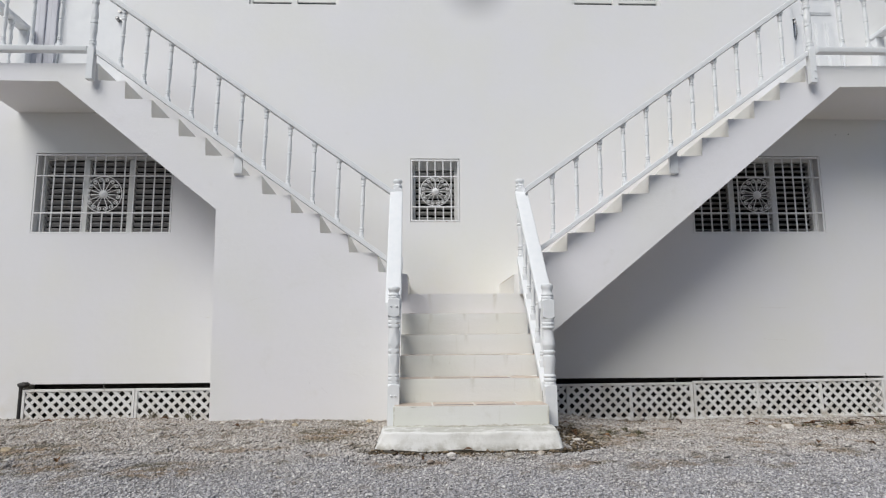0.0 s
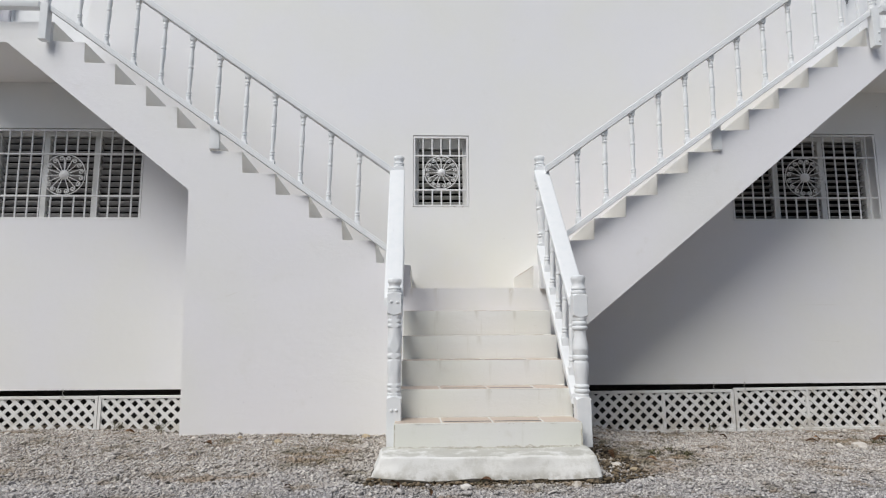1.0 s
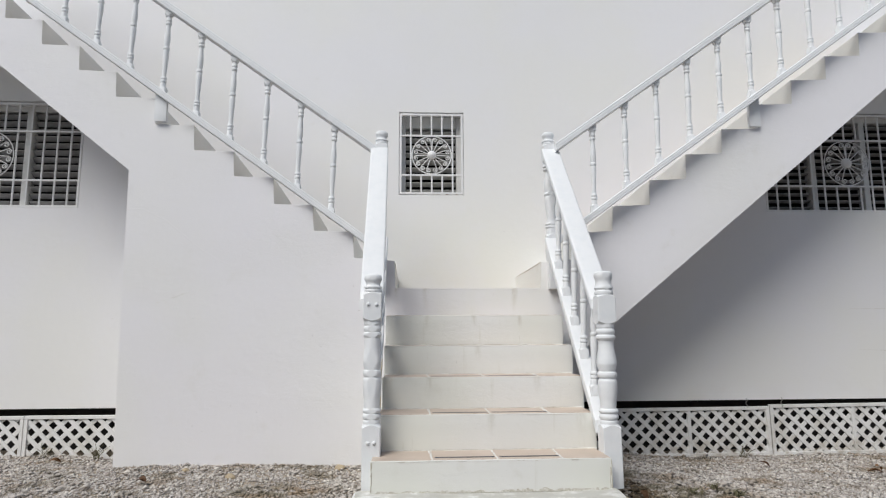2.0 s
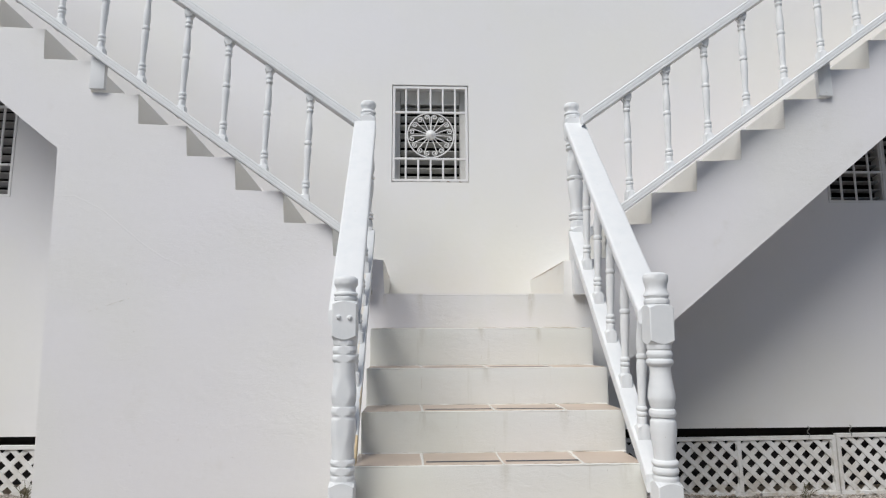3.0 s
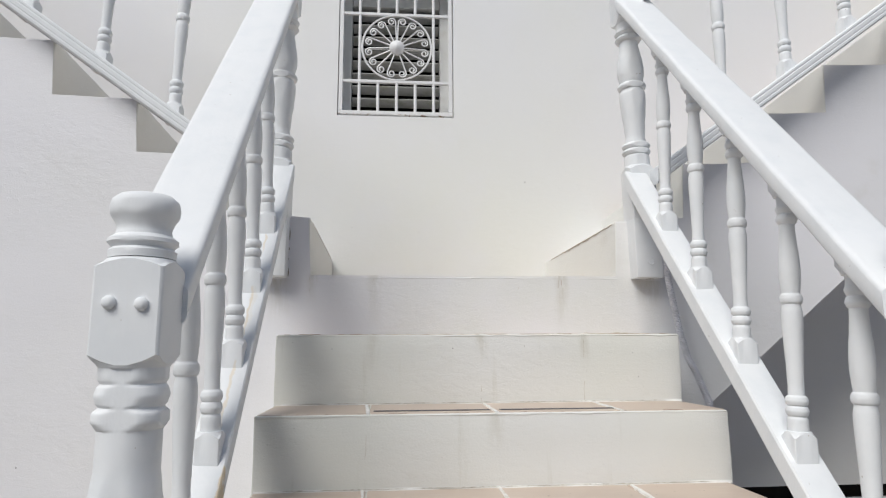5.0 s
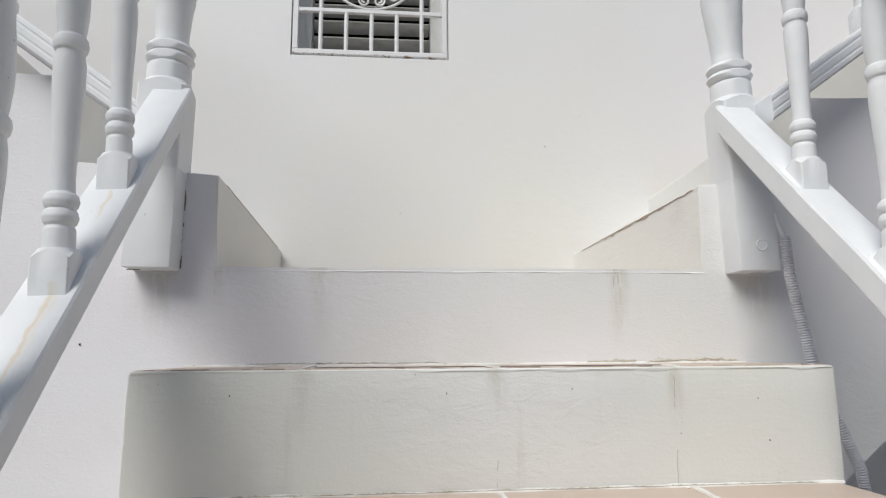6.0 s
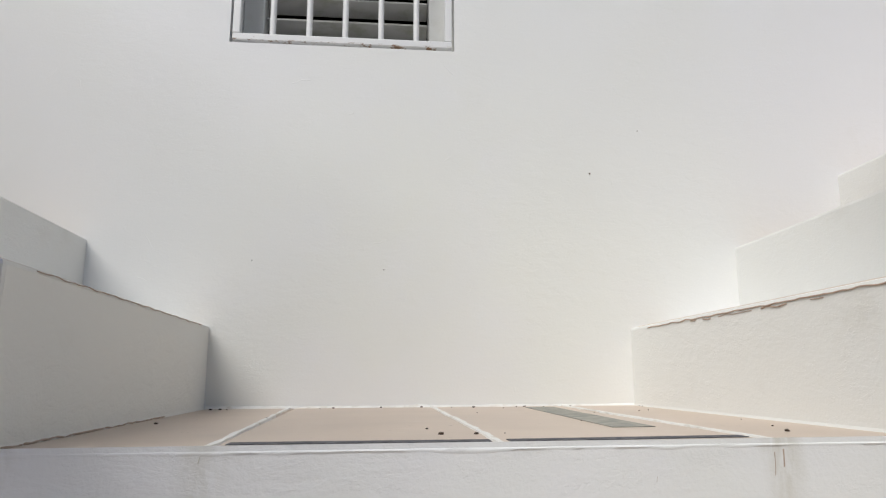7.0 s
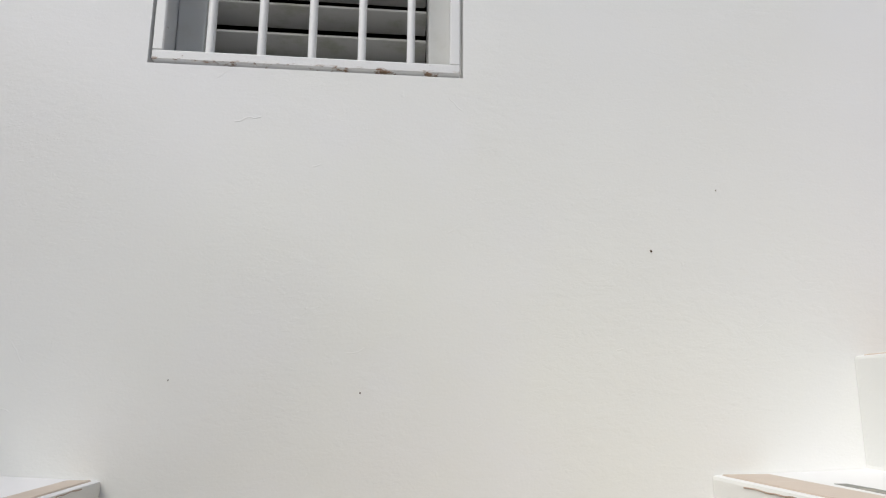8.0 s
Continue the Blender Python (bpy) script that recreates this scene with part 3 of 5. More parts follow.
tagged(stairs, "white-plastered masonry double staircase with a shared lower landing", "staircase", kind="structure")

# central steps
EDGE_L = (-0.442, -0.425, -0.412, -0.414, -0.416)
EDGE_R = (0.668, 0.675, 0.688, 0.697, 0.706)
FRONT = [FACE - TREAD * (5 - i) for i in range(6)]
for i in range(5):
    z0 = RISE[i] - (0.12 if i == 0 else 0.02)
    bm = rough_box(EDGE_L[i], EDGE_R[i], FRONT[i], FACE + 0.02, z0, RISE[i + 1] - 0.0025, 0.055, 0.0045, 0.0022, i * 3.7)
    st = part("step", bm, M_STEP, stairs, "cream-white painted concrete step", smooth=12)


def tile_at(x0, x1, y0, y1, z, parent):
    bm = box_bm(x0, x1, y0, y1, z - 0.012, z, bevel=0.0015, seg=1)
    for v in bm.verts:
        if y1 > FACE + 0.1:
            v.co.x += skew(v.co.x, v.co.y)
            v.co.z += fall(v.co.y, z)
    return part("tile", bm, M_TILE, parent)


def joint_at(pts, width, z, parent):
    """A wobbly ridge of white grout between two tiles."""
    bm = bmesh.new()
    (xa, ya), (xb, yb) = pts
    n = max(3, int(abs(yb - ya) / 0.02))
    rows = []
    for s in range(n + 1):
        t = s / n
        x, y = xa + (xb - xa) * t, ya + (yb - ya) * t
        w = width * (0.75 + 0.5 * noise.noise(Vector((x * 30, y * 30, z))) )
        d = 0.003 * noise.noise(Vector((x * 9, y * 25, z * 3)))
        zz = z + (fall(y, z) if yb > FACE + 0.1 else 0)
        d += skew(x, y) if yb > FACE + 0.1 else 0.0
        rows.append([bm.verts.new((x + d - w, y, zz - 0.006)), bm.verts.new((x + d - w * 0.6, y, zz + 0.0022)), bm.verts.new((x + d + w * 0.6, y, zz + 0.0022)), bm.verts.new((x + d + w, y, zz - 0.006))])
    for a, b in zip(rows, rows[1:]):
        for i in range(3):
            bm.faces.new((a[i], a[i + 1], b[i + 1], b[i]))
    bm.faces.new(rows[0])
    bm.faces.new(rows[-1])
    return part("grout_joint", bm, M_GROUT, parent)


def strip_at(corners, z, mat, parent, label):
    bm = bmesh.new()
    (x0, y0), (x1, y1), half = corners
    d = Vector((x1 - x0, y1 - y0, 0)).normalized()
    s = Vector((-d.y, d.x, 0)) * half
    n = 14
    rows = []
    for i in range(n + 1):
        p = Vector((x0, y0, 0)).lerp(Vector((x1, y1, 0)), i / n)
        wob = 0.0018 * noise.noise(Vector((p.x * 14, p.y * 14, z)))
        q = [p - s * (1 + wob * 40), p + s * (1 - wob * 30)]
        row = []
        for up in (0.0, 0.0008):
            for c_ in q:
                zz = z + up + (fall(c_.y, z) if max(y0, y1) > FACE + 0.01 else 0)
                row.append(bm.verts.new((c_.x, c_.y + wob, zz)))
        rows.append(row)
    for a, b in zip(rows, rows[1:]):
        for i, j in ((0, 1), (1, 3), (3, 2), (2, 0)):
            bm.faces.new((a[i], a[j], b[j], b[i]))
    bm.faces.new(rows[0])
    bm.faces.new(rows[-1])
    return part("grip_strip", bm, mat, parent, label)


def tread_tiles(xl, xr, y0, y1, z):
    edges = (xl + 0.002, *JOINTS, xr - 0.002)
    for a, b in zip(edges, edges[1:]):
        tile_at(a + 0.002, b - 0.002, y0 + 0.009, y1 + 0.004, z, stairs)
    for j, x in enumerate(JOINTS):
        joint_at(((x, y0 + 0.002), (x + 0.010 * (j - 1), y1)), 0.0075, z, stairs)


for i in range(5):
    tread_tiles(EDGE_L[i], EDGE_R[i], FRONT[i], FRONT[i + 1], RISE[i + 1])
    y = FRONT[i] + 0.066
    strip_at(((JOINTS[0] + 0.012, y), (JOINTS[1] - 0.008, y), 0.011), RISE[i + 1] + 0.0002, M_STRIP, stairs, "black grit anti-slip strip on a tile")
    strip_at(((JOINTS[1] + 0.016, y), (JOINTS[2] + 0.004, y + 0.002), 0.011), RISE[i + 1] + 0.0002, M_STRIP, stairs, "black grit anti-slip strip on a tile")
tread_tiles(LAND_L, LAND_R, FACE, -0.004, RISE[6])
strip_at(((JOINTS[0] + 0.012, FACE + 0.045), (JOINTS[1] - 0.008, FACE + 0.040), 0.011), RISE[6] + 0.0002, M_STRIP, stairs, "black grit anti-slip strip on a tile")
strip_at(((JOINTS[1] + 0.012, FACE + 0.040), (JOINTS[2] - 0.010, FACE + 0.050), 0.011), RISE[6] + 0.0002, M_STRIP, stairs, "black grit anti-slip strip on a tile")
strip_at(((0.352, -0.55), (0.345, -0.05), 0.030), RISE[6] + 0.0002, M_STRIP_WORN, stairs, "worn grey anti-slip strip on the landing tiles")



def paint_lip(x0, x1, y, z, seed, mat):
    """Paint and mortar that run unevenly over the front edge of a tread."""
    bm = bmesh.new()
    n = int((x1 - x0) / 0.011)
    rows = []
    for i in range(n + 1):
        x = x0 + (x1 - x0) * i / n
        w = noise.noise(Vector((x * 11, seed, 0))) + 0.6 * noise.noise(Vector((x * 47, seed, 3)))
        near = min(abs(x - j) for j in JOINTS)
        deep = 0.0065 + 0.0035 * w + 0.008 * max(0.0, 1 - near / 0.022)
        up = -0.0014 + 0.0007 * max(0.0, w) + 0.0012 * max(0.0, 1 - near / 0.018)
        drop = 0.0035 + 0.0045 * max(0.0, noise.noise(Vector((x * 19, seed, 9))))
        rows.append([bm.verts.new(p) for p in ((x, y + 0.001, z - drop - 0.004), (x, y - 0.0012 - 0.0009 * w, z - drop), (x, y - 0.0004, z - 0.0022), (x, y + 0.003, z + up), (x, y + deep * 0.8, z + up), (x, y + deep, z - 0.001))])
    for a, b in zip(rows, rows[1:]):
        for i in range(5):
            bm.faces.new((a[i], a[i + 1], b[i + 1], b[i]))
    return part("paint_lip", bm, mat, stairs, smooth=60)


def mortar_fillet(x0, x1, y, z, seed, slope=False):
    """White mortar smeared into the corner at the back of a tread."""
    bm = bmesh.new()
    n = int((x1 - x0) / 0.012)
    rows = []
    for i in range(n + 1):
        x = x0 + (x1 - x0) * i / n
        w = noise.noise(Vector((x * 13, seed, 1))) + 0.5 * noise.noise(Vector((x * 51, seed, 4)))
        out, up = 0.0045 + 0.0035 * w, 0.0040 + 0.003 * w
        zz = z + (fall(y, z) if slope else 0.0)
        xx = x + (skew(x, y) if slope else 0.0)
        rows.append([bm.verts.new(p) for p in ((xx, y - out, zz - 0.001), (xx, y - out * 0.55, zz + 0.0016), (xx, y - 0.0022, zz + up * 0.6), (xx, y + 0.001, zz + up))])
    for a, b in zip(rows, rows[1:]):
        for i in range(3):
            bm.faces.new((a[i], a[i + 1], b[i + 1], b[i]))
    return part("mortar_fillet", bm, M_GROUT, stairs, "white mortar smeared into a corner", smooth=60)


for i in range(5):
    paint_lip(EDGE_L[i] + 0.004, EDGE_R[i] - 0.004, FRONT[i], RISE[i + 1], 3.1 * i + 1, M_STEP)
    mortar_fillet(max(EDGE_L[i], LAND_L - 0.06 if i == 4 else EDGE_L[i + 1]) + 0.004, EDGE_R[min(i + 1, 4)] - 0.004, FRONT[i + 1], RISE[i + 1], 2.3 * i + 5)
paint_lip(LAND_L + 0.002, LAND_R - 0.002, FACE, RISE[6], 17.3, M_STAIR)
mortar_fillet(LAND_L + 0.002, LAND_R - 0.002, -0.0015, RISE[6], 23.7, True)

# tiles on the side flights
for pts, sgn in ((STEPS_L, -1), (STEPS_R, 1)):
    for i in range(1, len(pts) - 1, 2):
        (xa, za), (xb, zb) = pts[i], pts[i + 1]
        for ya, yb in ((FACE + 0.012 - splay(xa), -0.372), (-0.368, -0.008)):
            a, b = (xa + sgn * 0.010, xb + sgn * 0.002)
            tile_at(min(a, b), max(a, b), ya, yb, za + 0.0025, stairs)
        xm = xa + sgn * 0.070
        strip_at(((xm, -0.62), (xm, -0.40), 0.011), za + 0.0027, M_STRIP, stairs, "black grit anti-slip strip on a tile")
        strip_at(((xm, -0.34), (xm, -0.13), 0.011), za + 0.0027, M_STRIP_WORN, stairs, "worn grey anti-slip strip on a tile")

# lumpy foot slab
bm = rough_box(-0.510, 0.690, -2.215, -1.90, -0.14, RISE[0], 0.030, 0.020, 0.013, 5.5)
for v in bm.verts:
    t = smooth01((RISE[0] - v.co.z) / 0.15)
    v.co.y -= 0.035 * t - 0.075 * smooth01((-0.025 - v.co.z) / 0.05) * (1 if v.co.y < -2.08 else 0)
    v.co.x += (0.012 if v.co.x > 0 else -0.055) * t * smooth01((abs(v.co.x - 0.07) - 0.3) / 0.3)
    v.co.y += 0.10 * smooth01((-v.co.x - 0.42) / 0.2) * (1 if v.co.y < -2.08 else 0)
slab = mesh_object("foot_slab", bm, M_SLAB, smooth=28)
tagged(slab, "lumpy whitewashed concrete slab at the foot of the steps", "slab", kind="structure")


# ---------------------------------------------------------------- turned wood
def rounded(rows, steps=3):
    """Eases between the rows of a profile."""
    out = []
    for (a, ra), (b, rb) in zip(rows, rows[1:]):
        for q in range(steps):
            t = q / steps
            out.append((a + (b - a) * t, ra + (rb - ra) * (0.5 - 0.5 * math.cos(math.pi * t))))
    return out + [rows[-1]]


POST_ROWS = rounded(((0.0, 0.98), (0.03, 0.98), (0.045, 0.86), (0.055, 0.99), (0.075, 1.04), (0.095, 0.98), (0.105, 0.86), (0.115, 0.99), (0.13, 1.04), (0.145, 0.98),
                     (0.156, 0.82), (0.22, 0.87), (0.30, 0.98), (0.37, 1.03), (0.43, 1.0), (0.45, 0.88), (0.457, 0.85), (0.466, 1.0), (0.49, 1.06), (0.514, 1.0),
                     (0.523, 0.86), (0.55, 0.96), (0.60, 1.08), (0.63, 1.06), (0.69, 0.96), (0.75, 0.86), (0.80, 0.82), (0.832, 0.84), (0.845, 0.98), (0.86, 1.08),
                     (0.88, 1.06), (0.895, 0.90), (0.904, 0.98), (0.925, 1.04), (0.945, 0.98), (0.955, 0.90), (0.967, 0.97), (1.0, 0.98)))
SPINDLE_ROWS = rounded(((0.0, 0.97), (0.04, 0.97), (0.068, 0.95), (0.078, 0.84), (0.087, 1.0), (0.10, 1.08), (0.113, 1.0), (0.12, 0.86), (0.127, 1.0), (0.14, 1.08),
                        (0.153, 1.0), (0.163, 0.78), (0.20, 0.74), (0.28, 0.80), (0.38, 0.92), (0.46, 1.0), (0.50, 0.99), (0.522, 0.90), (0.53, 0.88), (0.538, 1.04),
                        (0.552, 1.10), (0.566, 1.04), (0.576, 0.86), (0.60, 0.93), (0.64, 1.02), (0.68, 1.03), (0.73, 0.97), (0.79, 0.83), (0.845, 0.74), (0.868, 0.74),
                        (0.878, 0.94), (0.892, 1.04), (0.906, 0.94), (0.914, 0.82), (0.922, 0.94), (0.936, 1.04), (0.95, 0.94), (0.96, 0.88), (1.0, 0.94)))


def turned_profile(h0, h1, rmax, rows):
    """A double vase with rings, from height h0 to h1."""
    return [(rmax * r_, h0 + (h1 - h0) * t) for t, r_ in rows]


def square_block(bm, half, z0, z1, round_low=0.0, round_high=0.0):
    """A square section of a post; where it meets the turned part its corners drop away in arcs."""
    ring = []
    for cx_, cy_, dx, dy in ((1, -1, 0, 1), (1, 1, -1, 0), (-1, 1, 0, -1), (-1, -1, 1, 0)):
        for t in (0.0, 0.09, 0.4, 0.8, 1.2, 1.6, 1.91):
            ring.append(((cx_ + dx * t) * half, (cy_ + dy * t) * half))
    ring = [(x * (0.965 if abs(abs(x) - abs(y)) < 1e-6 else 1), y * (0.965 if abs(abs(x) - abs(y)) < 1e-6 else 1)) for x, y in ring]

    def level(z, k, pull):
        vs = []
        for x, y in ring:
            d = math.hypot(x, y)
            out = max(0.0, d / half - 1.0) / 0.36
            f = 1 - pull * (1 - min(1.0, half * 0.985 / d))
            vs.append(bm.verts.new((x * f, y * f, z + k * out)))
        return vs

    rows = []
    if round_low:
        rows += [level(z0 - round_low * 0.35, 0.0, 1.0), level(z0 - round_low * 0.25, round_low * 0.75, 0.55), level(z0 - round_low * 0.1, round_low, 0.0)]
    else:
        rows.append(level(z0, 0.0, 0.0))
    if round_high:
        rows += [level(z1 + round_high * 0.1, -round_high, 0.0), level(z1 + round_high * 0.25, -round_high * 0.75, 0.55), level(z1 + round_high * 0.35, 0.0, 1.0)]
    else:
        rows.append(level(z1, 0.0, 0.0))
    m = len(ring)
    for a, b in zip(rows, rows[1:]):
        for q in range(m):
            bm.faces.new((a[q], a[(q + 1) % m], b[(q + 1) % m], b[q]))
    bm.faces.new(rows[0][::-1])
    bm.faces.new(rows[-1])
    return bm


BALL_CAP = ((0.98, 0.0), (1.0, 0.010), (0.90, 0.014), (0.94, 0.017), (1.05, 0.021), (1.03, 0.026), (0.84, 0.032), (0.80, 0.040), (0.88, 0.050), (1.02, 0.060), (1.04, 0.070), (0.98, 0.080), (0.80, 0.087), (0.45, 0.091), (0.02, 0.092))
BELL_CAP = ((1.0, 0.0), (1.03, 0.004), (1.03, 0.015), (0.93, 0.020), (0.94, 0.024), (1.06, 0.031), (1.04, 0.036), (0.92, 0.046), (0.87, 0.058), (0.91, 0.072), (1.02, 0.088), (1.05, 0.099), (0.99, 0.110), (0.74, 0.117), (0.02, 0.119))


def cap_profile(rad, rows):
    return [(rad * a, b) for b, a in rounded([(b, a) for a, b in rows], 2)]


def bolt(parent, x, y, z):
    bm = lathe(bmesh.new(), [(0.0092, 0), (0.0092, 0.003), (0.0070, 0.0065), (0.003, 0.008)], segs=8)
    bmesh.ops.rotate(bm, verts=bm.verts, matrix=Matrix.Rotation(radians(90), 3, "X"))
    bmesh.ops.translate(bm, verts=bm.verts, vec=(x, y, z))
    part("bolt", bm, M_WOOD, parent, "painted round bolt head", smooth=40)


def newel(x, y, half, z_foot, z_low, z_high, z_head, label, bolts=(), cap=BALL_CAP, flats=(1.5, 0.90), rows=POST_ROWS, lean=0.0):
    """A post: square foot to z_low, turned to z_high, square head to z_head, turned cap."""
    post = empty("newel_post", (x, y, z_foot))
    tagged(post, label, "newel post", "newel posts of the staircase")
    flat = (half * flats[0], half * flats[1])
    part("foot_block", square_block(bmesh.new(), half, 0, z_low - z_foot, 0, 0.013), M_WOOD, post, smooth=20)
    part("turned_shaft", lathe(bmesh.new(), turned_profile(z_low - z_foot + 0.003, z_high - z_foot - 0.003, half, rows), segs=40, clamp=flat), M_WOOD, post, smooth=35)
    part("head_block", square_block(bmesh.new(), half, z_high - z_foot, z_head - z_foot, 0.013, 0.010), M_WOOD, post, smooth=20)
    part("cap", lathe(bmesh.new(), cap_profile(half * 0.98, cap), z0=z_head - z_foot + 0.005, segs=36, clamp=(flat[0], half * 0.96)), M_WOOD, post, smooth=40)
    for bx, by, bz in bolts:
        bolt(post, bx, by, bz - z_foot)
    post.rotation_euler = (0, radians(lean), 0)
    return post


def landing_post(x, y, half, z_foot, z_low, z_high, z_head, lean):
    """A post whose lower half is notched over the landing's edge and bolted to its face."""
    post = newel(x, y, half, 1.307, z_low, z_high, z_head, "white-painted turned post notched over the landing's edge", rows=SPINDLE_ROWS, lean=lean)
    bm = box_bm(-half, half, -half, FACE + 0.002 - y, z_foot - 1.307, 0.002, bevel=0.004)
    part("hanging_block", bm, M_WOOD, post, smooth=30)
    return post


BALUSTERS = {}


def baluster(parent, x, y, z0, z1, half=0.0235, lean=0.0):
    """One turned baluster between two rails; alike heights share a mesh."""
    key = round(z1 - z0, 2)
    if key not in BALUSTERS:
        h = z1 - z0
        bm = square_block(bmesh.new(), half, -0.032, 0.029, 0, 0.010)
        lathe(bm, turned_profile(0.022, h - 0.042, half * 0.84, SPINDLE_ROWS), segs=20, clamp=(half * 0.89, half * 0.89))
        square_block(bm, half, h - 0.042, h + 0.018, 0.014, 0)
        ob = part("baluster", bm, M_WOOD, parent, smooth=26)
        BALUSTERS[key] = ob
    else:
        ob = part_like(BALUSTERS[key], parent)
    ob.matrix_basis = pose(x, y, z0, 0, math.degrees(math.atan2(lean, z1 - z0)), random.uniform(-4, 4))
    return ob




def soft_bar(half, depth, rad, steps=4):
    """Section of a bar with rounded arrises, as (across, up) pairs; its top lies at 0."""
    out = []
    for cx_, cz_, a0 in ((half - rad, -rad, 0), (rad - half, -rad, 90), (rad - half, rad - depth, 180), (half - rad, rad - depth, 270)):
        for q in range(steps + 1):
            a = radians(a0 + 90 * q / steps)
            out.append((cx_ + rad * math.cos(a), cz_ + rad * math.sin(a)))
    return out


TOP_RAIL = soft_bar(0.060, 0.056, 0.013)
LOW_RAIL = [(-0.034, -0.054), (0.034, -0.054), (0.0365, -0.049), (0.0365, -0.005), (0.0335, 0.0), (-0.0335, 0.0), (-0.0365, -0.005), (-0.0365, -0.049)]
GROOVED_TOP = [(-0.030, -0.070), (0.040, -0.070), (0.044, -0.065), (0.0445, -0.056), (0.0432, -0.054), (0.0432, -0.050), (0.0445, -0.048), (0.0445, -0.032), (0.0432, -0.030), (0.0432, -0.026), (0.0445, -0.024), (0.044, -0.016), (0.040, -0.011), (-0.038, -0.011), (-0.044, -0.018)]
GROOVED_LOW = [(-0.030, -0.055), (0.036, -0.055), (0.040, -0.050), (0.0405, -0.041), (0.0393, -0.039), (0.0393, -0.035), (0.0405, -0.033), (0.0405, -0.020), (0.0393, -0.018), (0.0393, -0.014), (0.0405, -0.012), (0.040, -0.005), (0.036, 0.0), (-0.036, 0.0)]


def railing(label, p_top, p_low, spots, side, profiles, foot=0.0):
    """p_top, p_low: the ends of the rails' top edges; spots: places of the balusters from 0 to 1."""
    rail = empty("stair_railing", ((p_low[0][0] + p_low[1][0]) / 2, (p_low[0][1] + p_low[1][1]) / 2, 0))
    base = rail.location.copy()
    tagged(rail, label, "railing", "railings of the staircase")
    tops = [Vector(p) - base for p in p_top]
    lows = [Vector(p) - base for p in p_low]
    part("top_rail", sweep(profiles[0], *tops, side), M_WOOD, rail, smooth=30)
    part("bottom_rail", sweep(profiles[1], *lows, side), M_WOOD, rail, smooth=30)
    for t in spots:
        lo, hi = lows[0].lerp(lows[1], t), tops[0].lerp(tops[1], t)
        baluster(rail, lo.x + foot, lo.y, lo.z, hi.z - 0.056, lean=hi.x - lo.x - foot)
    return rail


# central railings
NEWEL_L, NEWEL_R = -0.446, 0.710
POST_L, POST_R = -0.472, 0.714
POST_Y, NEWEL_Y = -0.795, -1.832
LAND_Y = -0.752


def rail_top(y):
    return 2.10 + 1.10 * (y + 0.78)


def left_low(y):
    return 1.442 + 1.16 * (y + 0.81)


def right_low(y):
    return 1.453 + 1.075 * (y + 0.80)


newel(NEWEL_L, NEWEL_Y, 0.044, 0.085, 0.380, 0.875, 1.009, "white-painted turned newel post with flat facets beside the lowest step", bolts=[(-0.020, -0.044, 0.953), (0.020, -0.044, 0.951), (-0.016, -0.044, 0.300), (0.014, -0.044, 0.300)], flats=(0.975, 0.895), rows=[(t, max(a, 0.90)) for t, a in POST_ROWS])
newel(NEWEL_R, NEWEL_Y, 0.0455, 0.075, 0.365, 0.855, 0.995, "white-painted turned newel post with a bell cap beside the lowest step", cap=BELL_CAP, flats=(1.5, 1.5))
left_post = landing_post(POST_L, LAND_Y, 0.043, 1.114, 1.484, 1.998, 2.115, 0.7)
right_post = landing_post(POST_R, LAND_Y, 0.043, 1.114, 1.486, 2.003, 2.120, -0.9)
bm = lathe(bmesh.new(), [(0.0125, 0), (0.0125, 0.0016), (0.0105, 0.0022), (0.009, 0.0010), (0.002, 0.0012)], segs=16)
bmesh.ops.rotate(bm, verts=bm.verts, matrix=Matrix.Rotation(radians(90), 3, "X"))
bmesh.ops.translate(bm, verts=bm.verts, vec=(0.006, -0.043, 1.166 - 1.307))
part("bolt", bm, M_WOOD, right_post, "painted-over bolt head", smooth=40)
ya, yb = -0.790, -1.795
for x_rail, x_low, low, first, gap in (((-0.474, -0.455), -0.449, left_low, -0.993, -0.1500), ((0.707, 0.711), 0.688, right_low, -0.990, -0.171)):
    spots = [(first + gap * i - ya) / (yb - ya) for i in range(5)]
    railing("white-painted wooden stair railing with turned balusters", ((x_rail[0], ya, rail_top(ya)), (x_rail[1], yb, rail_top(yb))), ((x_low, ya, low(ya)), (x_low, yb, low(yb))), spots, (1, 0, 0), (TOP_RAIL, LOW_RAIL if x_low < 0 else [(a, b * 1.18) for a, b in LOW_RAIL]))

# side flights
SIDE_Y = -0.775
SPOST_L, SPOST_R = -3.380, 3.595
newel(SPOST_L, POST_Y, 0.032, 3.165, 3.480, 4.02, 4.16, "white-painted turned post at the head of the stairs")
newel(SPOST_R, POST_Y - splay(SPOST_R), 0.031, 3.160, 3.507, 4.02, 4.16, "white-painted turned post at the head of the stairs", bolts=[(0.012, -0.031, 3.275), (0.010, -0.031, 3.20)])


def ltop(x):
    return 2.141 + 0.707 * (-0.548 - x)


def llow(x):
    return 1.490 + 0.720 * (-0.586 - x)


def rtop(x):
    return 2.136 + 0.7104 * (x - 0.753)


def rlow(x):
    return 1.562 + 0.717 * (x - 0.871)


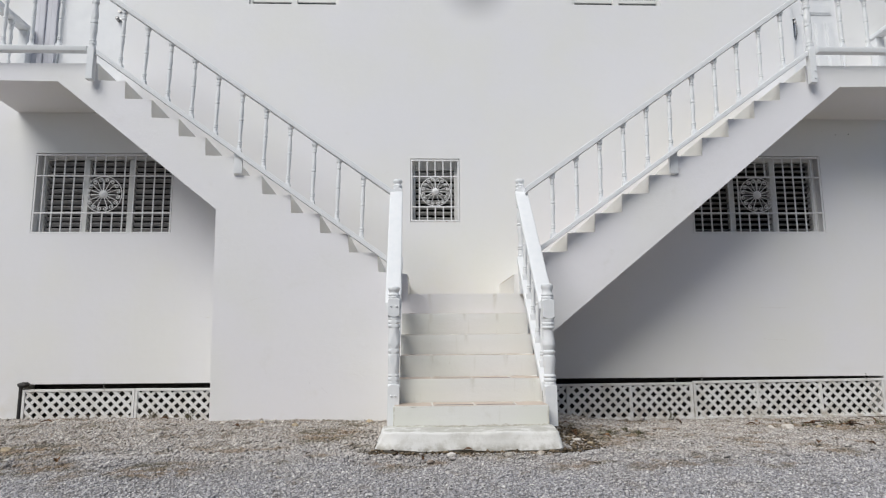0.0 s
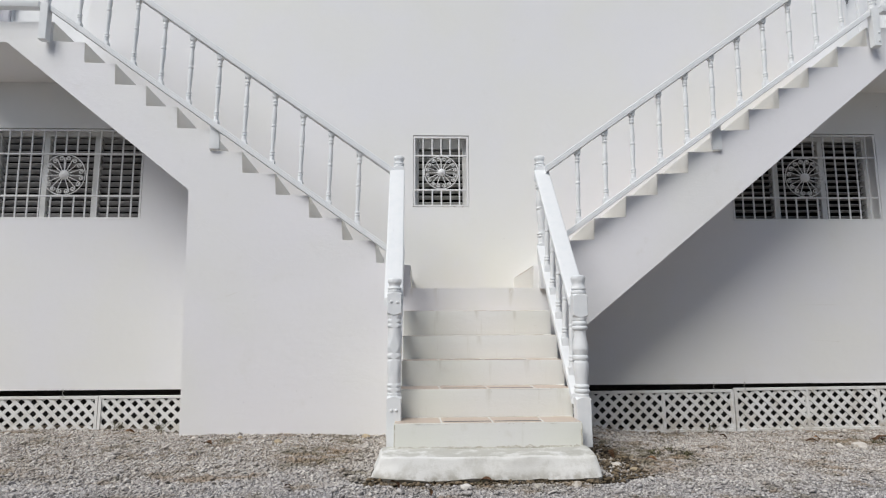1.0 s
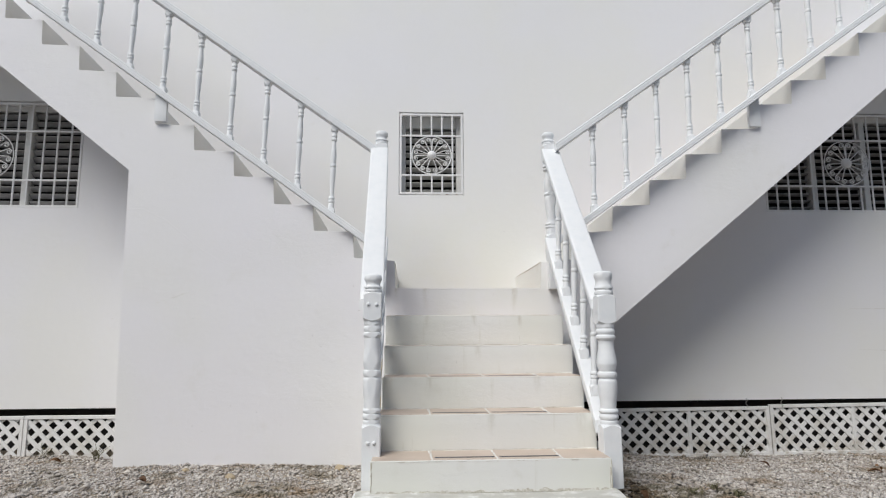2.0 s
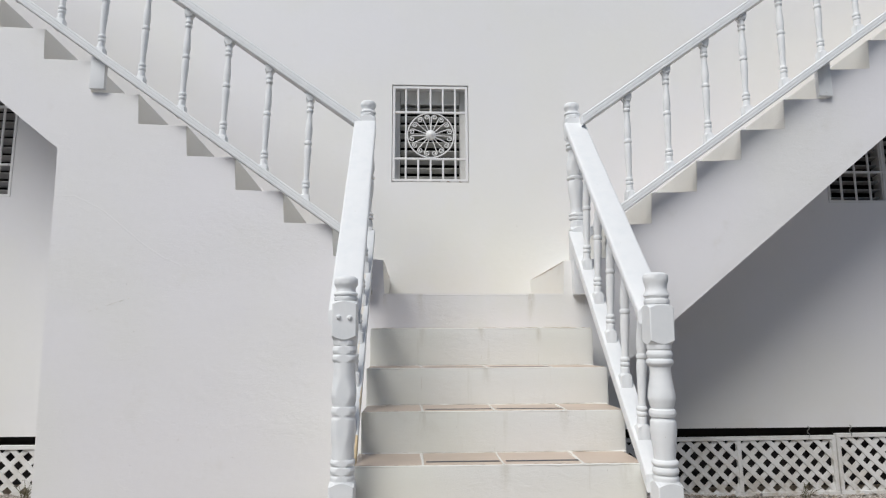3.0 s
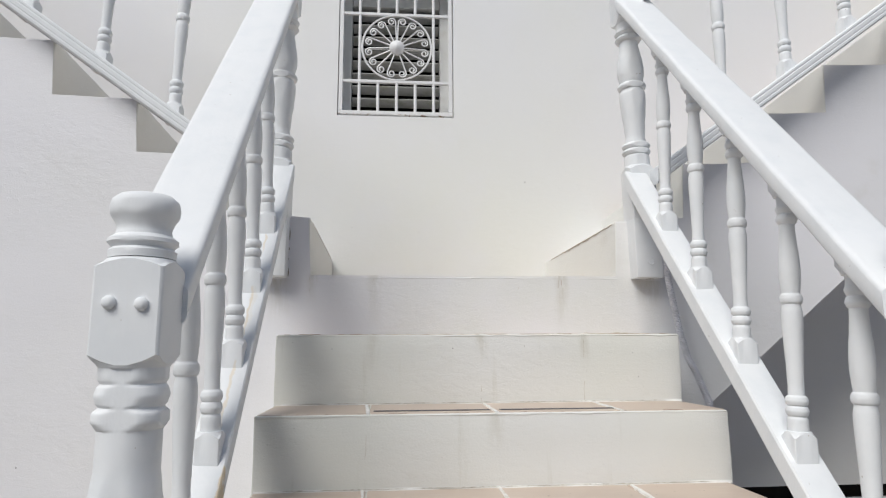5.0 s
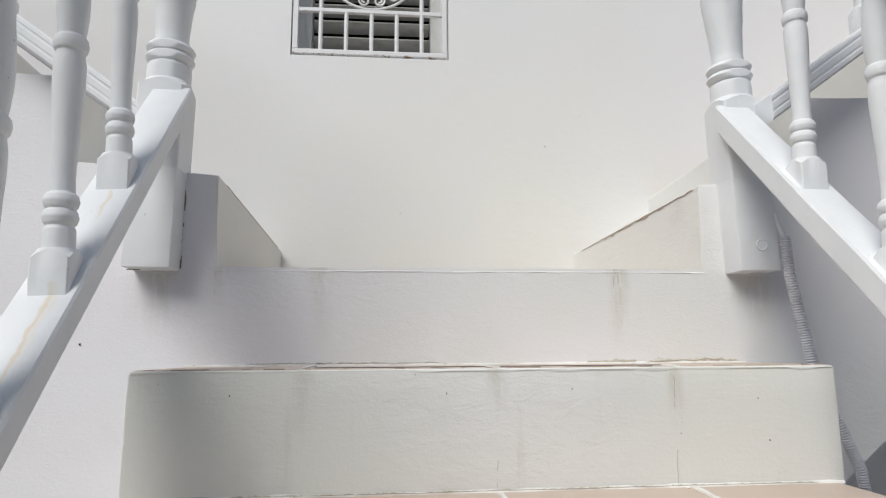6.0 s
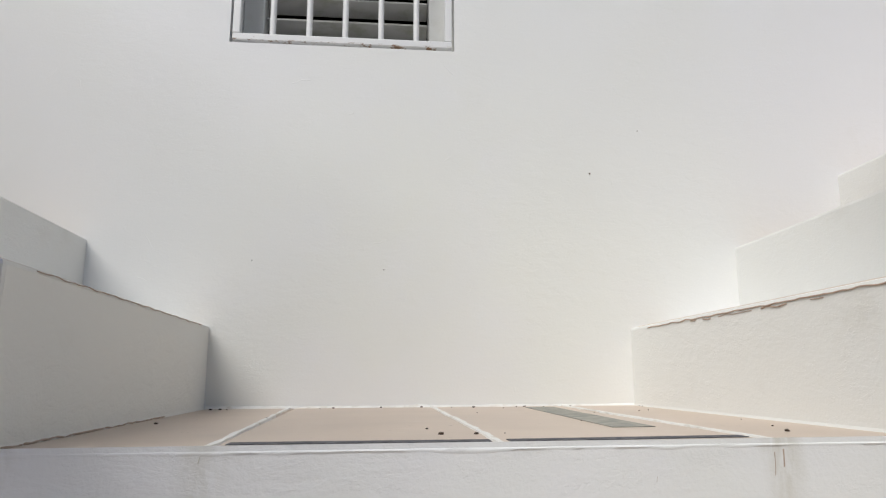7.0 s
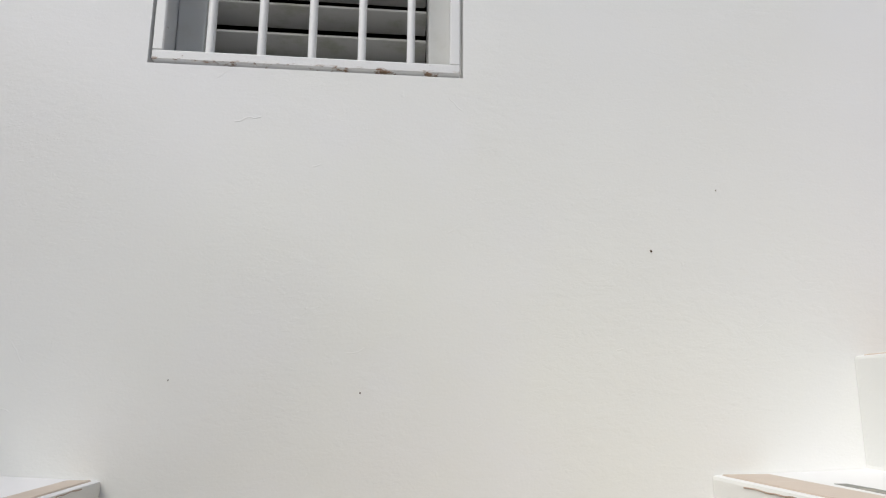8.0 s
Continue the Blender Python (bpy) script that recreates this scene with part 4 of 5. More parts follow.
for (xa, xb), ft, fl, first, gap, ys, foot in (((POST_L - 0.020, SPOST_L + 0.035), ltop, llow, -0.785, -0.2324, (-0.755, -0.765), -0.016), ((POST_R + 0.020, SPOST_R - 0.045), rtop, rlow, 0.999, 0.2325, (-0.814, -0.845), -0.006)):
    spots = [(first + gap * i - xa) / (xb - xa) for i in range(11)]
    railing("white-painted grooved handrail with turned balusters up the side flight", ((xa, ys[0], ft(xa)), (xb, ys[1], ft(xb))), ((xa, ys[0], fl(xa)), (xb, ys[1], fl(xb))), spots, (0, -1, 0), (GROOVED_TOP, GROOVED_LOW), foot)
# short brackets that hold the bottom rails
for x, z, f in ((-1.968, 2.262, llow), (2.188, 2.268, rlow)):
    bm = box_bm(-0.040, 0.040, FACE - 0.030 - splay(x), FACE + 0.002 - splay(x), z, f(x) - 0.03, bevel=0.004)
    for v in bm.verts:
        v.co.x += x
    tagged(mesh_object("rail_bracket", bm, M_WOOD, smooth=30), "short white wooden bracket under the stair rail", "bracket", "rail brackets")

# upper landings
for x_in, x_out, z, zl, sgn in ((SPOST_L, -4.50, 3.360, 3.500, -1), (SPOST_R, 4.92, 3.372, 3.515, 1)):
    py = POST_Y - splay(x_out)
    newel(x_out, py, 0.045, z - 0.19, zl, zl + 0.54, zl + 0.66, "white-painted turned corner post of the upper landing")
    a, b = x_in + sgn * 0.05, x_out - sgn * 0.045
    railing("white-painted railing along the upper landing", ((a, py + 0.01, zl + 0.60), (b, py + 0.01, zl + 0.60)), ((a, py + 0.01, zl), (b, py + 0.01, zl)), [(0.27 + 0.262 * i) / abs(b - a) for i in range(3)], (0, -1, 0), (TOP_RAIL, LOW_RAIL))
    ws = empty("wall_post", (x_out, -0.06, 0))
    part("post", box_bm(-0.045, 0.045, -0.05, 0.055, z - 0.04, zl + 0.56, bevel=0.004), M_WOOD, ws, smooth=30)
    tagged(ws, "square white post against the wall of the upper landing", "post", "wall posts of the upper landings")
    railing("white-painted end railing of the upper landing", ((x_out, py + 0.045, zl + 0.60), (x_out, -0.012, zl + 0.57)), ((x_out, py + 0.045, zl), (x_out, -0.115, zl - 0.02)), (0.36, 0.72), (1, 0, 0), (TOP_RAIL, LOW_RAIL))


# ---------------------------------------------------------------- windows and grilles
def louvred_window(name, x0, x1, z0, z1, bays, side_w, slat, mullions=(), head=0.10, tilt=-38):
    win = empty(name, (0, 0, 0))
    tagged(win, "louvred window with grey slats in a pale frame", "window", kind="structure")
    y0, y1 = 0.115, 0.185
    for b in ((x0, x0 + side_w, z0, z1), (x1 - side_w, x1, z0, z1), (x0 + side_w, x1 - side_w, z0, z0 + 0.035), (x0 + side_w, x1 - side_w, z1 - head, z1)):
        part("window_frame", box_bm(b[0] + 0.001, b[1] - 0.001, y0, y1, b[2] + 0.001, b[3] - 0.001, bevel=0.004), M_FRAME, win)
    xs = [x0 + side_w, *mullions, x1 - side_w]
    for x in xs[1:-1]:
        part("mullion", box_bm(x - 0.025, x + 0.025, y0 - 0.012, y1, z0 + 0.036, z1 - head - 0.001, bevel=0.004), M_FRAME, win)
    for i in range(bays):
        a = xs[i] + (0.027 if i else 0.002)
        b = xs[i + 1] - (0.027 if i < bays - 1 else 0.002)
        n = max(3, int(round((z1 - head - z0 - 0.035) / 0.062)))
        pitch = (z1 - head - z0 - 0.035) / n
        first = None
        for s in range(n):
            m = pose((a + b) / 2, 0.150, z0 + 0.035 + pitch * (s + 0.42), tilt, 0, 0)
            if first is None:
                w = (b - a) / 2
                bm = box_bm(-w, w, -0.025, 0.025, -0.0045, 0.0045, bevel=0.003)
                first = part("louvre_slat", bm, slat, win)
                first.matrix_basis = m
            else:
                part_like(first, win, m)
    return win


def scroll(a, sgn, r_hub, r_ring, wire):
    """A spoke from the hub that ends in a spiral inside the ring."""
    pts = []
    r_end = r_ring * 0.70
    u = Vector((math.cos(a), 0, math.sin(a)))
    v = Vector((-math.sin(a), 0, math.cos(a))) * sgn
    for s in range(5):
        pts.append(u * (r_hub + (r_end - r_hub) * s / 4))
    rad = r_ring * 0.118
    cen = u * (r_end + rad * 0.9) + v * rad
    turns = 22
    for s in range(turns):
        t = s / (turns - 1)
        ang = math.pi - t * math.pi * 2.75
        rr = rad * (1 - 0.72 * t)
        pts.append(cen + v * (rr * math.cos(ang)) + u * (rr * math.sin(ang)))
    return tube(bmesh.new(), pts, wire, 5)


def grille(x0, x1, z0, z1, bars, keep, rows, ring, label):
    """bars: x of the uprights; keep: those that run through; rows: z of the two cross bars; ring: centre x, z and radius."""
    g = empty("window_grille", ((x0 + x1) / 2, 0.010, z0))
    o = Vector(g.location)
    tagged(g, label, "window grille", "wrought-iron window grilles")
    y = 0.0
    ins = 0.014

    def bar(name, xa, xb, za, zb, half):
        return part(name, box_bm(xa - o.x - (half if xa == xb else 0), xb - o.x + (half if xa == xb else 0), y - half, y + half, za - o.z - (half if za == zb else 0), zb - o.z + (half if za == zb else 0), bevel=0.002, seg=1), M_IRON, g)

    xa, xb, za, zb = x0 + ins, x1 - ins, z0 + 0.0095, z1 - 0.020
    for q in ((xa, xa, za + 0.0085, zb - 0.0085), (xb, xb, za + 0.0085, zb - 0.0085), (xa - 0.009, xb + 0.009, za, za), (xa - 0.009, xb + 0.009, zb, zb)):
        bar("frame_bar", *q, 0.009)
    for z in rows:
        bar("cross_bar", xa + 0.009, xb - 0.009, z, z, 0.0075)
    for x in bars:
        spans = [(za + 0.009, zb - 0.009)] if x in keep else [(za + 0.009, rows[0] - 0.007), (rows[1] + 0.007, zb - 0.009)]
        for lo, hi in spans:
            bm = lathe(bmesh.new(), [(0.0075, 0), (0.0075, (hi - lo) * 0.5), (0.0075, hi - lo)], x - o.x, 0.0, lo - o.z, segs=8)
            part("upright_bar", bm, M_IRON, g, smooth=50)
    cx, cz, r_ = ring
    pts = [(r_ * math.cos(2 * math.pi * s / 40), 0, r_ * math.sin(2 * math.pi * s / 40)) for s in range(41)]
    rb = tube(bmesh.new(), pts, 0.005, 6)
    ring_ob = mesh_object("rosette", rb, M_IRON, smooth=50)
    ring_ob.parent = g
    ring_ob.location = (cx - o.x, -0.004, cz - o.z)
    tagged(ring_ob, "round wrought-iron rosette with scrolled spokes")
    wire = 0.0036 if r_ < 0.17 else 0.0045
    plus, minus = scroll(0, 1, r_ * 0.2, r_, wire), scroll(0, -1, r_ * 0.2, r_, wire)
    a_ob = part("scroll", plus, M_IRON, ring_ob, smooth=50)
    b_ob = part("scroll", minus, M_IRON, ring_ob, smooth=50)
    lean = math.degrees(math.atan(0.118 / 0.806))
    placed = {1: 0, -1: 0}
    for i in range(16):
        at_ = 90 - 11.25 - 22.5 * i
        sgn = -1 if i < 8 else 1
        src_ob = a_ob if sgn > 0 else b_ob
        m = pose(0, 0, 0, 0, -(at_ - sgn * lean), 0)
        if not placed[sgn]:
            src_ob.matrix_basis = m
        else:
            part_like(src_ob, ring_ob, m)
        placed[sgn] += 1
    hub = lathe(bmesh.new(), [(r_ * 0.225, -0.008), (r_ * 0.225, 0.004), (r_ * 0.20, 0.010), (r_ * 0.11, 0.020), (r_ * 0.02, 0.026)], segs=20)
    bmesh.ops.rotate(hub, verts=hub.verts, matrix=Matrix.Rotation(radians(90), 3, "X"))
    part("hub", hub, M_IRON, ring_ob, smooth=40)
    return g


x0, x1, z0, z1 = OPEN["centre"]
louvred_window("window_1", x0, x1, z0, z1, 1, 0.055, M_LOUVRE, tilt=-33)
cx = -0.090
bars = [cx + 0.0855 * i for i in range(-2, 3)]
grille(x0, x1, z0 + 0.007, z1, bars, (bars[0], bars[4]), (2.107, 2.440), (cx, 2.276, 0.160), "small white wrought-iron window grille with a round rosette")
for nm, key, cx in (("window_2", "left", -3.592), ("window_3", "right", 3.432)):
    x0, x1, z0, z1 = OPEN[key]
    louvred_window(nm, x0, x1, z0, z1, 3, 0.06, M_LOUVRE_SHADED, (cx - 0.232, cx + 0.236), 0.045, -44 if nm == "window_2" else -14)
    bars = [cx + 0.1045 * i for i in range(-6, 7)]
    grille(x0, x1, z0, z1, bars, [b for i, b in enumerate(bars) if abs(i - 6) > 1], (2.040, 2.440), (cx, 2.240, 0.193), "wide white wrought-iron window grille with a round rosette")


def sash_window(name, x0, x1, z0, z1):
    win = empty(name)
    tagged(win, "pale two-light sash window with dim panes", "window", kind="structure")
    xm = (x0 + x1) / 2
    for b in ((x0, x0 + 0.035, z0, z1), (x1 - 0.035, x1, z0, z1), (xm - 0.035, xm + 0.035, z0, z1)):
        part("window_frame", box_bm(b[0] + 0.001, b[1] - 0.001, 0.02, 0.09, b[2] + 0.001, b[3] - 0.001, bevel=0.003), M_FRAME, win)
    for a, b in ((x0 + 0.036, xm - 0.036), (xm + 0.036, x1 - 0.036)):
        part("pane", box_bm(a, b, 0.050, 0.058, z0 + 0.022, z1 - 0.05), M_GLASS, win)
        part("window_sill", box_bm(a, b, 0.03, 0.09, z0 + 0.002, z0 + 0.020, bevel=0.002), M_FRAME, win)
        part("sash_rail", box_bm(a, b, 0.03, 0.07, z0 + 0.045, z0 + 0.085, bevel=0.002), M_FRAME, win)


sash_window("window_4", *OPEN["up_left"])
sash_window("window_5", *OPEN["up_right"])


# ---------------------------------------------------------------- doors
def plain_door():
    x0, x1, z0, z1 = OPEN["door_left"]
    d = empty("door_1")
    tagged(d, "closed plain white door with a steel knob on the upper landing", "door", kind="structure")
    part("door_leaf", box_bm(x0 + 0.035, x1 - 0.035, 0.045, 0.085, z0 + 0.02, z1 - 0.035, bevel=0.003), M_DOOR, d)
    for b in ((x0, x0 + 0.034, z0, z1), (x1 - 0.034, x1, z0, z1), (x0 + 0.034, x1 - 0.034, z1 - 0.034, z1)):
        part("door_frame", box_bm(b[0] + 0.001, b[1] - 0.001, 0.01, 0.13, b[2] + 0.001, b[3] - 0.001, bevel=0.003), M_DOOR, d)
    for i, w in enumerate((0.0, 0.062, 0.124, 0.186)):
        part("door_casing", box_bm(x0 - 0.215 + w, x0 - 0.156 + w, -0.012 - 0.016 * (i % 2), -0.001, z0 + 0.045, z1, bevel=0.012), M_CASING, d, "fluted lilac-grey door casing")
    for z, rad in ((4.218, 0.024), (4.322, 0.018)):
        bm = lathe(bmesh.new(), [(rad, 0), (rad, 0.008), (rad * 0.5, 0.012), (rad * 0.5, 0.03), (rad * 0.9, 0.036), (rad * 0.95, 0.055), (rad * 0.5, 0.064)] if rad == 0.024 else [(rad, 0), (rad, 0.01), (rad * 0.8, 0.016)], segs=18)
        bmesh.ops.rotate(bm, verts=bm.verts, matrix=Matrix.Rotation(radians(90), 3, "X"))
        bmesh.ops.translate(bm, verts=bm.verts, vec=(x1 - 0.094, 0.046, z))
        part("door_handle" if rad == 0.024 else "lock", bm, M_STEEL, d, smooth=40)


def panel_door():
    x0, x1, z0, z1 = OPEN["door_right"]
    d = empty("door_2")
    tagged(d, "closed white panelled door with a metal pull on the upper landing", "door", kind="structure")
    part("door_leaf", box_bm(x0 + 0.030, x1 - 0.030, 0.050, 0.085, z0 + 0.02, z1 - 0.03, bevel=0.003), M_DOOR, d)
    for b in ((x0, x0 + 0.029, z0, z1), (x1 - 0.029, x1, z0, z1), (x0 + 0.029, x1 - 0.029, z1 - 0.029, z1)):
        part("door_frame", box_bm(b[0] + 0.001, b[1] - 0.001, 0.01, 0.13, b[2] + 0.001, b[3] - 0.001, bevel=0.003), M_DOOR, d)
    for za, zb in ((3.47, 4.29), (4.575, 5.33)):
        for xa in (4.145, 4.279, 4.413):
            bm = box_bm(xa, xa + 0.088, 0.040, 0.049, za, zb, bevel=0.004)
            box(bm, xa + 0.020, xa + 0.068, 0.033, 0.041, za + 0.020, zb - 0.020, bevel=0.004)
            part("door_panel", bm, M_DOOR, d)
    bm = box_bm(4.145, 4.501, 0.040, 0.049, 4.379, 4.516, bevel=0.004)
    box(bm, 4.165, 4.481, 0.033, 0.041, 4.399, 4.496, bevel=0.004)
    part("door_panel", bm, M_DOOR, d)
    bm = box_bm(4.030, 4.052, 0.038, 0.049, 4.10, 4.32, bevel=0.004)
    tube(bm, [(4.041, 0.040, 4.31), (4.039, 0.0, 4.30), (4.040, -0.010, 4.22), (4.043, 0.0, 4.12), (4.042, 0.030, 4.06)], 0.0075, 8)
    for q in (4.31, 4.27):
        bmesh.ops.create_icosphere(bm, subdivisions=2, radius=0.015, matrix=Matrix.Translation((4.040, 0.020, q)))
    part("door_handle", bm, M_BRASS, d, "tarnished grey metal pull handle", smooth=40)


plain_door()
panel_door()


# ---------------------------------------------------------------- lattice under the wall
def lattice_panel(x0, x1, z0, z1, dividers, tilt):
    g = empty("lattice_panel", ((x0 + x1) / 2, -0.012, z0))
    cx_, h = (x0 + x1) / 2, z1 - z0
    tagged(g, "white plastic lattice panel under the house wall", "lattice panel", "lattice panels under the wall")
    w = (x1 - x0) / 2
    fr = 0.026
    for b in ((-w, w, h - fr, h), (-w, w, 0, fr), (-w, -w + fr, fr, h - fr), (w - fr, w, fr, h - fr)):
        part("frame_bar", box_bm(b[0], b[1], -0.016, 0.016, b[2] + 0.0005, b[3] - 0.0005, bevel=0.002, seg=1), M_PLASTIC, g)
    for x in dividers:
        part("frame_bar", box_bm(x - cx_ - fr / 2, x - cx_ + fr / 2, -0.0145, 0.0145, fr, h - fr, bevel=0.002, seg=1), M_PLASTIC, g)
    pitch, half = 0.107, 0.0205
    for sgn, y in ((1, 0.004), (-1, -0.004)):
        bm = bmesh.new()
        n = int((2 * w + h) / pitch) + 2
        for i in range(-1, n):
            # strip along (1, sgn) clipped to the frame
            s0 = -w - h + i * pitch + (pitch * 0.3 if sgn < 0 else 0)
            lo = max(s0, -w)
            hi = min(s0 + h, w)
            if hi - lo < 0.01:
                continue
            za, zb = (lo - s0, hi - s0) if sgn > 0 else (h - (lo - s0), h - (hi - s0))
            d = Vector((hi - lo, 0, zb - za)).normalized()
            nrm = Vector((-d.z, 0, d.x)) * half
            a, b = Vector((lo, y, za)), Vector((hi, y, zb))
            v = []
            for yy in (-0.004, 0.004):
                for p in (a - nrm, b - nrm, b + nrm, a + nrm):
                    v.append(bm.verts.new((max(-w, min(w, p.x)), p.y + yy, max(0, min(h, p.z)))))
            for q in ((0, 1, 2, 3), (7, 6, 5, 4), (0, 4, 5, 1), (1, 5, 6, 2), (2, 6, 7, 3), (3, 7, 4, 0)):
                bm.faces.new([v[j] for j in q])
        part("lattice", bm, M_PLASTIC, g)
    g.rotation_euler = (0, radians(tilt), 0)
    return g


lattice_panel(-4.225, -3.122, -0.095, 0.234, (), 0.0)
lattice_panel(-3.118, -2.06, -0.140, 0.234, (), 0.2)
lattice_panel(0.62, 2.570, -0.135, 0.240, (1.262, 1.921), -0.25)
lattice_panel(2.578, 4.610, -0.125, 0.262, (3.258, 3.928), -0.35)


def wire_hook(x, z):
    """A bent wire that ties a lattice panel to the wall."""
    pts_ = [(x + 0.006 * math.sin(q * 1.1), -0.030 - 0.004 * math.cos(q * 0.9), z - 0.035 + 0.0075 * q) for q in range(10)]
    tagged(mesh_object("wire_hook", tube(bmesh.new(), pts_, 0.0032, 6), M_STEEL, smooth=50), "bent steel wire hook holding the lattice to the wall", "hook", "wire hooks on the lattice")


for x, z in ((-3.427, 0.262), (2.388, 0.274), (2.673, 0.278), (4.412, 0.290)):
    wire_hook(x, z)

# lump of black mortar and a dark pipe at the end of the slot
bm = lathe(bmesh.new(), [(0.018, -0.12), (0.018, 0.28)], -4.250, -0.014, 0.0, segs=10)
tagged(mesh_object("drain_pipe", bm, M_SLOT, smooth=40), "thin black drain pipe at the corner of the lattice", "pipe")
bm = bmesh.new()
bmesh.ops.create_icosphere(bm, subdivisions=3, radius=0.045)
for v in bm.verts:
    v.co *= 1 + 0.35 * noise.noise(v.co * 40)
    v.co.x *= 1.25
    v.co.z *= 0.6
    v.co += Vector((-4.222, -0.016, 0.280))
tagged(mesh_object("tar_lump", bm, M_SLOT, smooth=60), "lump of black tar on top of the drain pipe", "tar lump")

# corrugated conduit down the stair face
pts = [(0.769, -0.800, 1.182), (0.772, -0.800, 1.106), (0.785, -0.800, 1.019), (0.801, -0.800, 0.933), (0.819, -0.800, 0.863), (0.846, -0.800, 0.807), (0.880, -0.797, 0.725), (0.902, -0.780, 0.63), (0.906, -0.738, 0.59)]
dense, r_at = [], []
for i, (a, b) in enumerate(zip(pts, pts[1:])):
    a, b = Vector(a), Vector(b)
    n = 4 * int(round((b - a).length / 0.0052))
    for s_ in range(n):
        dense.append(a.lerp(b, s_ / n))
        r_at.append((0.0084, 0.0106, 0.0112, 0.0106)[s_ % 4])
bm = bmesh.new()
rings = []
for i, p in enumerate(dense):
    d = (dense[min(i + 6, len(dense) - 1)] - dense[max(i - 6, 0)]).normalized()
    side = d.cross(Vector((0, 1, 0))).normalized()
    up = side.cross(d)
    rings.append([bm.verts.new(p + r_at[i] * (math.cos(t) * side + math.sin(t) * up)) for t in (2 * math.pi * q / 10 for q in range(10))])
for a, b in zip(rings, rings[1:]):
    for i in range(10):
        bm.faces.new((a[i], a[(i + 1) % 10], b[(i + 1) % 10], b[i]))
conduit = mesh_object("cable_conduit", bm, M_HOSE, smooth=40)
tagged(conduit, "grey corrugated plastic conduit hanging on the stair face", "conduit")
part("cable", tube(bmesh.new(), [(0.748, -0.760, 1.34), (0.750, -0.775, 1.28), (0.760, -0.793, 1.22), (0.769, -0.800, 1.175)], 0.0058, 8), M_WOOD, conduit, "thin white-painted cable", smooth=50)


# ---------------------------------------------------------------- gravel, leaves and dirt
def blocked(x, y, pad=0.0):
    if y > FACE - pad and -2.15 - pad < x < 0.72 + pad:
        return True
    if (-0.56 if y < -1.95 else -0.45) - pad < x < (0.70 if y < -1.95 else 0.67) + pad and y > -2.23 - pad:
        return True
    return y > -0.02


def pebbles_mesh(name, count, size, area, label, mat, lift=0.25, keep=None, hidden=blocked):
    rng = np.random.default_rng(sum(map(ord, name)))
    corner = np.array([(1, 0, 0), (-1, 0, 0), (0, 1, 0), (0, -1, 0), (0, 0, 1), (0, 0, -1), (0.72, 0.72, 0.1), (-0.72, -0.72, 0.1)])
    tri = np.array([(0, 6, 4), (6, 2, 4), (2, 1, 4), (1, 7, 4), (7, 3, 4), (3, 0, 4), (6, 0, 3), (2, 6, 3), (1, 2, 3), (7, 1, 3)])
    nv, nf = len(corner), len(tri)
    spots = []
    x0, x1, y0, y1 = area
    while len(spots) < count:
        x, y = rng.uniform(x0, x1), rng.uniform(y0, y1)
        if hidden(x, y) or (keep and not keep(x, y, rng)):
            continue
        spots.append((x, y))
    spots = np.array(spots)
    n = len(spots)
    rad = np.clip(rng.lognormal(math.log(size), 0.38, n), size * 0.4, size * 2.6)
    z = np.array([ground_z(x, y) for x, y in spots]) + rad * lift
    v = corner[None] * rng.uniform(0.65, 1.2, (n, nv, 1)) * np.stack([rng.uniform(0.8, 1.35, n), rng.uniform(0.7, 1.1, n), rng.uniform(0.5, 0.8, n)], 1)[:, None]
    ang = rng.uniform(0, 2 * math.pi, n)
    tilt_ = rng.normal(0, 0.35, n)
    ca, sa, ct, st_ = np.cos(ang), np.sin(ang), np.cos(tilt_), np.sin(tilt_)
    x_, y_, z_ = v[..., 0], v[..., 1], v[..., 2]
    y_, z_ = y_ * ct[:, None] - z_ * st_[:, None], y_ * st_[:, None] + z_ * ct[:, None]
    x_, y_ = x_ * ca[:, None] - y_ * sa[:, None], x_ * sa[:, None] + y_ * ca[:, None]
    v = np.stack([x_, y_, z_], 2) * rad[:, None, None]
    v[..., 0] += spots[:, 0:1]
    v[..., 1] += spots[:, 1:2]
    v[..., 2] += z[:, None]
    f = (tri[None] + nv * np.arange(n)[:, None, None]).reshape(-1)
    data = bpy.data.meshes.new(name)
    data.vertices.add(n * nv)
    data.vertices.foreach_set("co", v.reshape(-1))
    data.loops.add(n * nf * 3)
    data.loops.foreach_set("vertex_index", f.astype(np.int32))
    data.polygons.add(n * nf)
    data.polygons.foreach_set("loop_start", np.arange(0, n * nf * 3, 3, dtype=np.int32))
    data.update(calc_edges=True)
    data.materials.append(mat)
    ob = new(name, data)
    tagged(ob, label, "gravel", kind="stuff")
    return ob


def gravel_keep(x, y, rng):
    """Thick over the yard in front of the stairs, thinning out to both sides."""
    side_ = abs(x + 0.15) - 2.45 - 0.74 * (y + 3.75)
    if rng.uniform() < 0.9 * smooth01(side_ / 1.2 + 0.08) or rng.uniform() > 0.2 + 0.8 * smooth01((y + 3.85) / 0.3):
        return False
    if y > -1.9:
        return rng.uniform() < 0.85 - 0.25 * smooth01((y + 1.9) / 1.2)
    return True


